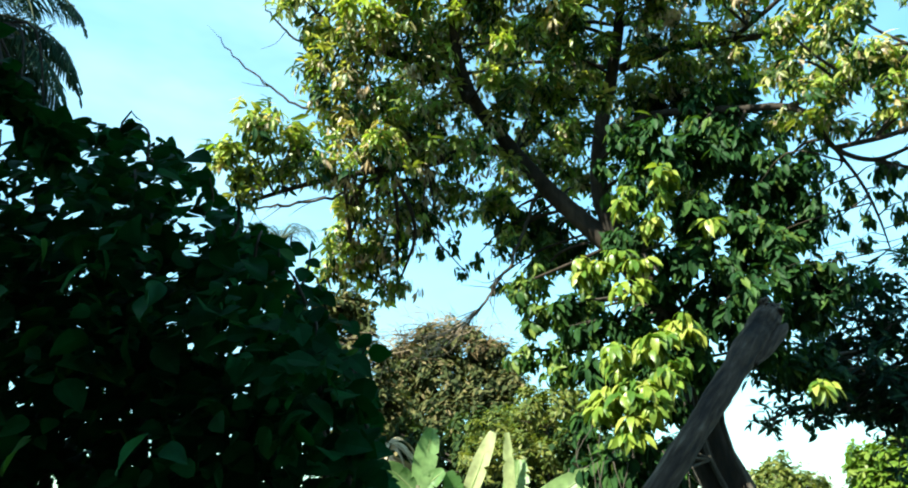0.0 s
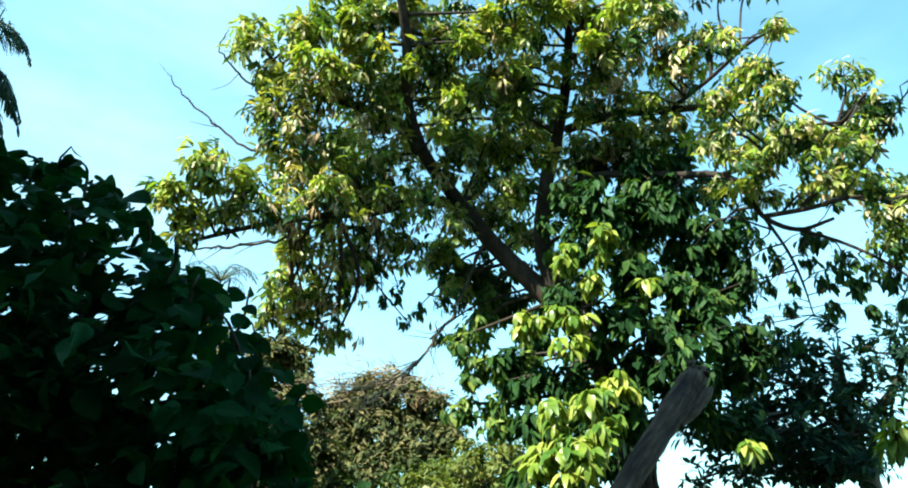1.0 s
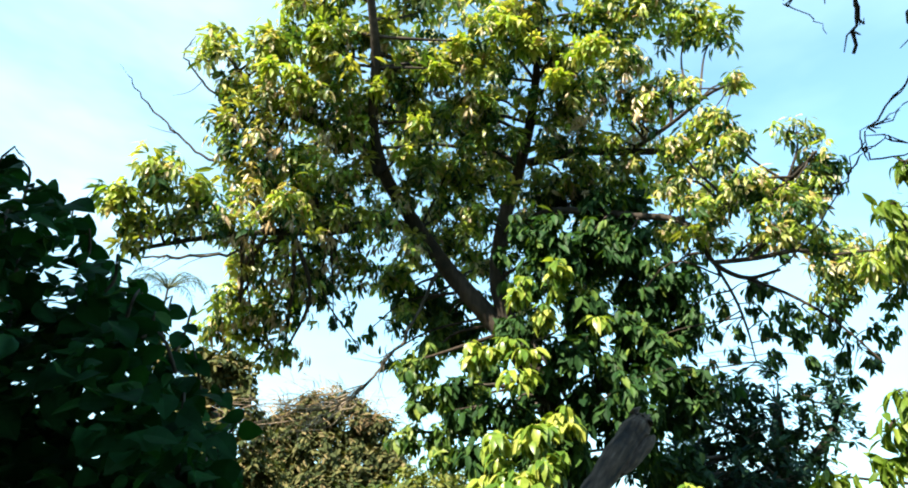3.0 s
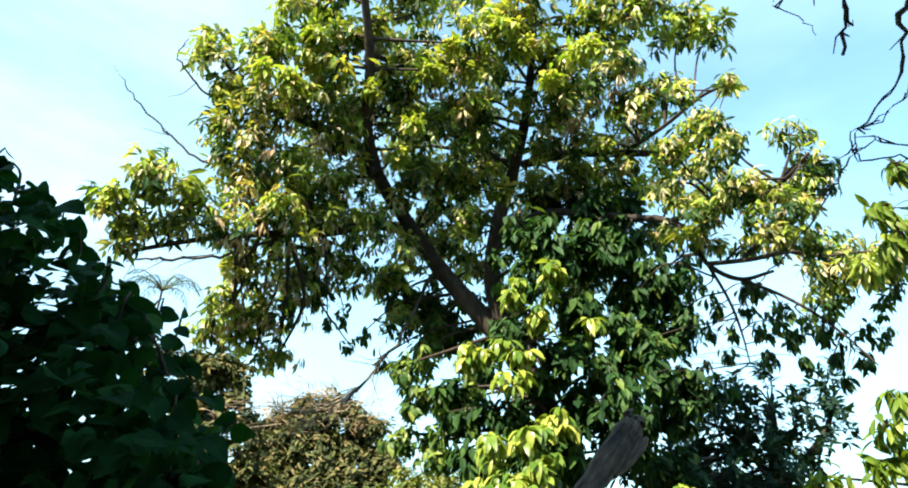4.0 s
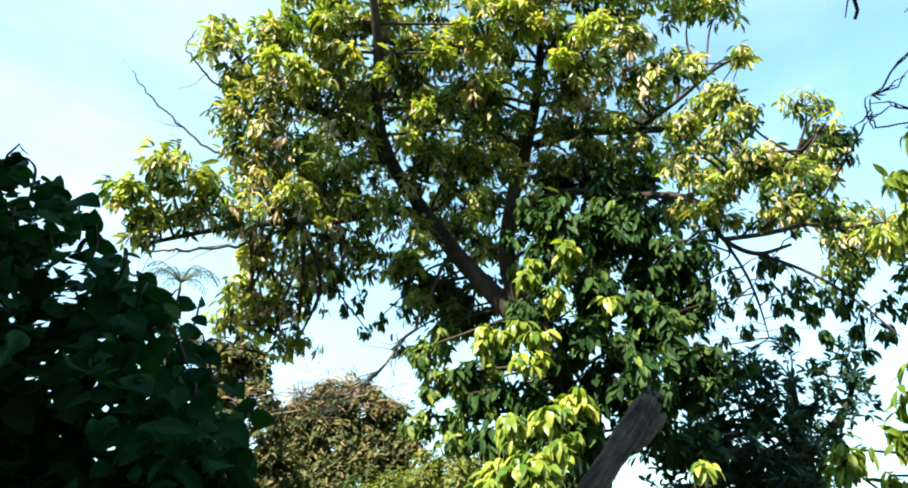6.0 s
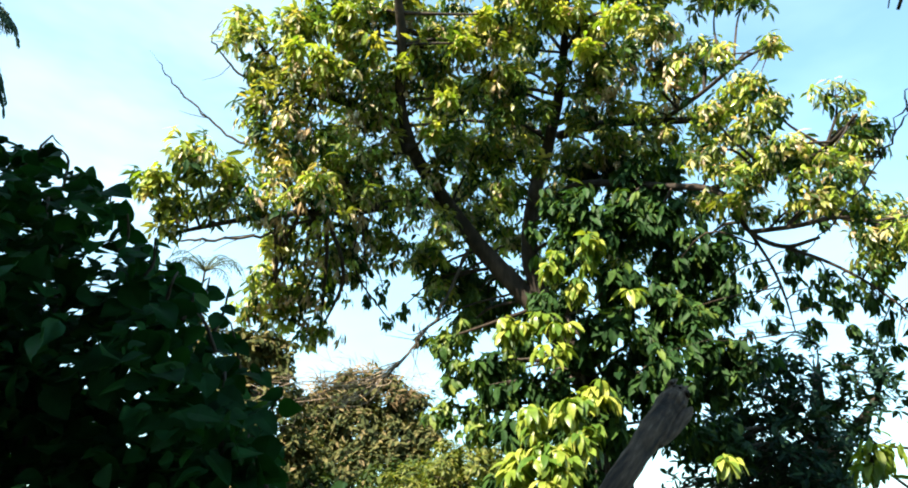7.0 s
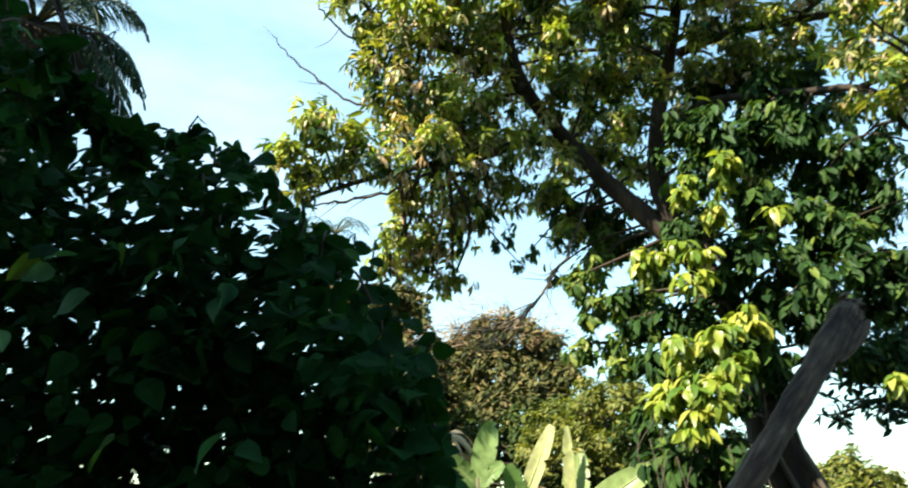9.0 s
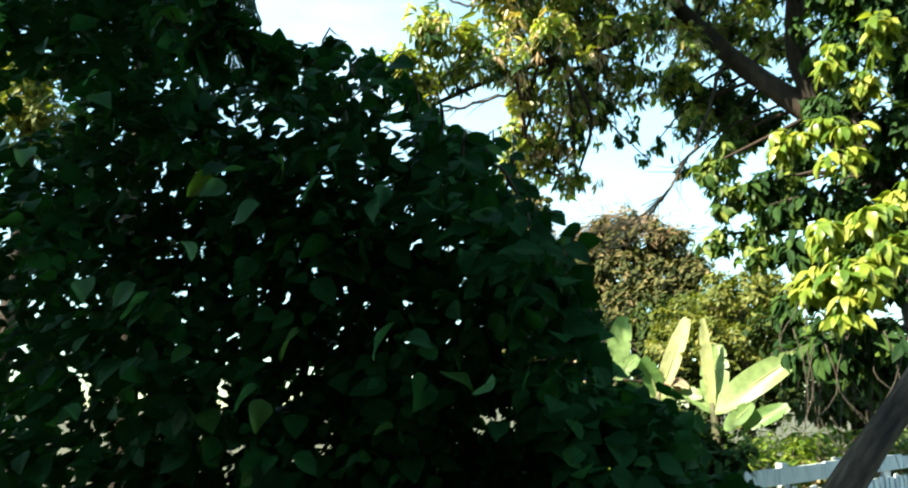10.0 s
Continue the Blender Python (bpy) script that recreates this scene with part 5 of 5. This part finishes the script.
far_tree("back_hedge", "dark green mixed hedge behind the banana plants", "hedge", farther([
    (-1.48, 13.79, 3.47, 0.595), (-0.96, 13.90, 2.99, 0.595), (-0.26, 13.44, 2.83, 0.643), (0.38, 12.95, 2.69, 0.553), (-1.56, 13.37, 2.57, 0.689),
    (-0.67, 12.97, 2.19, 0.663), (0.95, 12.35, 2.21, 0.633), (1.67, 11.88, 2.01, 0.612), (-1.96, 13.35, 2.06, 0.804),
] + [
    (0.68, 12.41, 2.35, 0.638), (1.33, 12.00, 2.88, 0.519), (1.50, 11.83, 2.11, 0.612), (1.81, 11.39, 1.66, 0.454), (1.14, 11.49, 1.40, 0.493),
    (0.46, 12.87, 3.00, 0.553), (0.57, 11.94, 1.39, 0.571), (1.92, 12.67, 3.34, 0.619), (2.12, 12.22, 2.50, 0.532),
    (0.96, 12.81, 3.19, 0.553), (-0.35, 10.46, 1.66, 0.321), (-0.08, 10.26, 1.41, 0.315), (-0.46, 10.75, 2.09, 0.276),
], 1.24), M_BACK, 116, 0.12, per_r2=30, count=12, length=0.2, width=0.09, droop=0.3)
# stands in the sun here, so its shade is put into the leaf colour
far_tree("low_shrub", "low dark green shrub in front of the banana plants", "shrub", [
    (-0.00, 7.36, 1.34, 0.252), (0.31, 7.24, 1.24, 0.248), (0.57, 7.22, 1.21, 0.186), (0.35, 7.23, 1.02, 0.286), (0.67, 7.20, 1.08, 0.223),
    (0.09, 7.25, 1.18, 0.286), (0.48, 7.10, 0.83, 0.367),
], M_LEAF_SHADE, 117, 0.03, per_r2=50, count=10, length=0.14, width=0.07, droop=0.3, shape=OVAL)
far_tree("hedge_tree", "dense dark green hedge tree beyond the fence", "tree", [
    (2.34, 12.65, 2.92, 0.553), (2.77, 12.08, 2.38, 0.595), (3.36, 11.94, 2.09, 0.638), (2.43, 11.98, 1.75, 0.481), (3.02, 11.84, 1.57, 0.523),
    (3.69, 11.61, 2.41, 0.628), (3.68, 11.64, 1.65, 0.523),
], M_BACK, 115, 0.15, per_r2=30, count=12, length=0.2, width=0.08, droop=0.3)

# ---- banana plants ----
def banana_leaf(plant, base, way, length, width, curl, mat, seed, name="leaf", label="", face=(0.0, -0.9, 0.45)):
    """A long blade with a midrib, its edge torn here and there."""
    rng = np.random.default_rng(seed)
    way = unit(way)
    side_way = unit(np.cross(way, face))
    up = np.cross(side_way, way)
    n = 30
    s = np.linspace(0, 1, n)
    mid = np.array(base) + way * (s * length)[:, None] + up * 0.0 - np.array([0, 0, 1]) * (curl * length * s ** 2.2)[:, None]
    half = width * 0.5 * np.sin(np.clip(s * 0.93 + 0.02, 0, 1) * math.pi) ** 0.48
    tears = [np.where(rng.uniform(size=n) < 0.07, rng.uniform(0.5, 0.8, n), 1.0) for q in range(2)]
    v, f = [], []
    for i in range(n):
        for w in (-1, -0.5, 0, 0.5, 1):
            rag = tears[w > 0][i] if abs(w) == 1 else 1.0
            v.append(mid[i] + side_way * w * half[i] * rag + up * (0.22 * abs(w) * half[i]) + up * 0.05 * width * math.sin(5 * s[i] + 2 * w + seed))
    for i in range(n - 1):
        for j in range(4):
            f.append((i * 5 + j, i * 5 + j + 1, i * 5 + j + 6, i * 5 + j + 5))
    blade = part(name, v, f, mat, plant, label)
    rib = np.hstack([mid[:-1] - up * 0.006, (0.014 * (1 - 0.85 * s[:-1]))[:, None]])
    part("midrib", *tube(rib, 6), M_DRY if mat == M_DRY else M_RIB, blade, "pale thick midrib")


def banana(at, height, leaves, seed):
    plant = thing("banana_plant", (at[0], at[1], 0), "banana plant with broad pale green torn leaves", "banana plant", group="banana plants")
    part("stem", *tube(spline([(at[0], at[1], 0, 0.1), (at[0] + 0.03, at[1], height * 0.6, 0.065), (at[0], at[1], height, 0.025)]), 12, 0.03, seed), M_STEM, plant)
    for i, (way, length, width, curl) in enumerate(leaves):
        banana_leaf(plant, (at[0], at[1], height - 0.1), way, length, width, curl, M_SPEAR if width < 0.21 and length > 0.9 else M_BANANA, seed + i)
    return plant


p1 = banana((0.62, 7.9), 1.6, [((-0.03, -0.05, 1.0), 1.0, 0.13, 0.0), ((0.16, 0.3, 1.0), 0.8, 0.3, 0.03), ((0.85, -0.15, 0.62), 1.1, 0.3, 0.06), ((-0.4, 0.1, 0.5), 0.5, 0.2, 0.3)], 200)
banana((-0.4, 8.0), 1.95, [((0.22, -0.05, 1.0), 0.75, 0.27, 0.03), ((0.75, -0.2, 0.75), 0.42, 0.2, 0.1), ((-0.5, -0.3, 0.5), 0.55, 0.24, 0.1), ((-0.9, -0.2, 0.1), 0.5, 0.22, 0.2)], 220)
banana((0.08, 8.1), 1.75, [((0.42, -0.1, 1.0), 0.95, 0.2, 0.0), ((-0.2, -0.2, 0.8), 0.6, 0.22, 0.2), ((0.7, -0.3, 0.2), 0.5, 0.2, 0.2), ((-0.6, 0.0, 0.3), 0.5, 0.18, 0.2)], 260)
banana_leaf(p1, (0.72, 7.86, 1.32), (0.5, -0.2, 0.5), 0.42, 0.17, 0.05, M_BANANA, 246)
banana_leaf(p1, (0.9, 7.86, 1.34), (0.75, -0.2, 0.42), 0.52, 0.19, 0.06, M_BANANA, 247)
banana_leaf(p1, (0.4, 7.9, 1.75), (-0.6, -0.1, 0.5), 0.5, 0.12, 0.9, M_DRY, 242, "dry_leaf", "hanging dry brown leaf")
banana_leaf(p1, (0.3, 7.95, 1.7), (-0.2, -0.2, 0.7), 0.55, 0.13, 0.9, M_DRY, 243, "dry_leaf", "hanging dry brown leaf")


def dry_clump(at):
    plant = thing("withered_plant", (at[0], at[1], 0), "withered banana plant with hanging pale brown leaves", "banana plant", group="banana plants")
    part("stem", *tube(spline([(at[0], at[1], 0, 0.1), (at[0], at[1], at[2] * 0.6, 0.08), (at[0], at[1], at[2], 0.04)]), 10, 0.03, 3), M_STEM, plant)
    rng = np.random.default_rng(44)
    for i in range(20):
        a = i * 2.39996
        banana_leaf(plant, (at[0], at[1], at[2] - rng.uniform(0, 0.25)), (math.cos(a), math.sin(a) - 0.3, rng.uniform(0.1, 0.7)), rng.uniform(0.3, 0.6), rng.uniform(0.05, 0.1), rng.uniform(0.9, 1.5), M_DRY, 300 + i, "dry_leaf", "hanging dry pale brown leaf")


dry_clump((-0.76, 8.22, 2.42))

# ---- weedy undergrowth round the fence ----
def undergrowth():
    rng = np.random.default_rng(77)
    n = 900
    x = rng.uniform(-1.2, 5.5, n)
    y = np.maximum(8.55, 8.5 + (x - 0.95) * 3.6 / 2.8) + rng.uniform(0.05, 2.2, n)
    h = rng.uniform(0.3, 1.25, n)
    bits = []
    for a, c, d in zip(x[:260], y[:260], h[:260]):
        bits.append(tube([(a, c, 0, 0.008), (a + rng.normal(0, 0.06), c, d * 0.6, 0.006), (a + rng.normal(0, 0.12), c, d, 0.003)], 4))
    base = thing("undergrowth", (2.0, 10.0, 0), "tangle of weeds and dry stalks at the fence", "weeds", kind="stuff")
    part("stalks", *join(bits), M_DEADWOOD, base, kind="stuff")
    c = np.stack([x, y, h], 1)
    part("weed_leaves", *rosettes(c, np.tile([0, 0, 1.0], (n, 1)), 9, 0.18, 0.06, 0.5, rng), M_LIGHT, base, kind="stuff", smooth=False)
    c[:, 2] *= 0.75
    part("dry_litter", *rosettes(c[::2] + [0.1, 0.1, 0], np.tile([0, 0, 1.0], (len(c[::2]), 1)), 7, 0.2, 0.05, 0.4, rng), M_DRY_MASS, base, kind="stuff", smooth=False)


undergrowth()

# ---- pale blue board fence ----
def board(x0, y0, z0, x1, y1, z1, lean=0.0):
    """A board as eight corners, a little worn at the top."""
    v = [(x0, y0, z0), (x1, y0, z0), (x1, y1, z0), (x0, y1, z0), (x0, y0, z1 - lean), (x1, y0, z1), (x1, y1, z1), (x0, y1, z1 - lean)]
    return np.array(v), [(3, 2, 1, 0), (4, 5, 6, 7), (0, 1, 5, 4), (1, 2, 6, 5), (2, 3, 7, 6), (3, 0, 4, 7)]


def build_fence():
    rng = np.random.default_rng(7)
    fence = thing("fence", (0.95, 8.35, 0), "low weathered pale blue board fence", "fence")
    fence.rotation_euler.z = math.atan2(3.6, 2.8)

    def piece(name, *box):
        v, f = board(*box)
        mesh_object(name, v, f, M_FENCE, fence)

    for x in np.arange(-0.5, 9.0, 1.45):
        piece("post", x, 0.06, 0, x + 0.1, 0.16, 0.9)
    for x in np.arange(-0.6, 9.0, 2.4):
        piece("top_rail", x, -0.03, 0.68, x + 2.385, 0.0, 0.87 + rng.uniform(-0.015, 0.01), rng.uniform(-0.02, 0.02))
    piece("rail", -0.6, 0.03, 0.2, 9.0, 0.06, 0.29)
    x = -0.55
    while x < 8.9:
        w = rng.uniform(0.09, 0.15)
        piece("board", x, 0.003, 0.04, x + w, 0.027, rng.uniform(0.56, 0.655), rng.uniform(-0.02, 0.02))
        x += w + rng.uniform(0.01, 0.07)


build_fence()

# ---- tall shade tree over the shrub and the path, its unseen crown added ----
shade = thing("shade_tree", (-4.6, 0.4, 0), "tall dense dark-leaved tree overhanging the shrub, its unseen crown added for shade", "tree")
SHADE_TRUNK = spline([(-4.6, 0.4, 0, 0.3), (-4.5, 0.4, 2.5, 0.26), (-4.3, 0.5, 4.6, 0.22), (-4.0, 0.6, 6.2, 0.12)])
SHADE_LIMBS = [SHADE_TRUNK] + [spline([(-4.35, 0.5, 4.4, 0.13), (-3.6 + dx * 0.5, 0.6 + dy * 0.5, 5.9, 0.09), (-3.5 + dx, 0.6 + dy, 6.6, 0.04)])
                               for dx, dy in ((1.8, 1.0), (2.2, -1.2), (-1.4, 2.0), (0.3, 2.4), (-1.6, -1.6), (0.6, -2.4))]
part("trunk", *tube(SHADE_TRUNK, 14, 0.03, 9), M_BARK, shade)
for line in SHADE_LIMBS[1:]:
    part("limb", *tube(line, 8, 0.03, 8), M_BARK, shade)
# crown spread out of view overhead, added to keep sun off the shrub
SHADE_LOBES = []
shade_rng = np.random.default_rng(17)
for i in range(80):
    a, q = i * 2.39996, math.sqrt((i + 0.5) / 80)
    SHADE_LOBES.append((-3.5 + 4.2 * q * math.cos(a), -0.5 + 2.7 * q * math.sin(a), 6.7 + shade_rng.uniform(-0.5, 0.6), 0.62))
boughs(shade, SHADE_LOBES, SHADE_LIMBS, M_SHRUB, M_BARK, 140, per_r2=42, count=8, length=0.29, width=0.17, droop=0.4, shape=HEART)

BOUGHS_OVER = [
    (-1.88, 2.09, 3.33, 0.129), (-1.95, 2.19, 3.11, 0.168), (-1.82, 2.15, 3.32, 0.0449), (-1.80, 2.21, 3.27, 0.0337), (-1.77, 2.26, 3.23, 0.0309),
    (-1.69, 2.24, 3.14, 0.0272), (-1.66, 2.29, 3.10, 0.0245), (-1.63, 2.34, 3.06, 0.0218), (-1.61, 2.38, 3.02, 0.019), (-1.58, 2.41, 2.98, 0.0136),
    (-1.83, 2.26, 3.16, 0.0393), (-1.87, 2.30, 3.05, 0.0449),
]
OVER_LIMB = spline([(-3.6, 1.9, 6.3, 0.05), (-3.1, 2.2, 5.4, 0.03), (-2.6, 2.6, 4.6, 0.02), (-2.3, 2.75, 3.9, 0.012)])
part("limb", *tube(OVER_LIMB, 7, 0.04, 8), M_BARK, shade)
boughs(shade, BOUGHS_OVER, [OVER_LIMB], M_SHRUB, M_BARK, 141, per_r2=45, count=5, length=0.11, width=0.085, droop=0.7, shape=BROAD, thin=0.3, least=3)

# ---- plain wall added out of view: closes the place behind, blocks light ----
def build_shade_wall():
    v, f = board(-7.5, -7.0, 0.0, 7.0, -2.5, 8.2)
    tagged(mesh_object("wall_south", v, f, M_WALL), "plain weathered grey-brown plastered wall, added out of view to block light", "wall", kind="structure")


build_shade_wall()
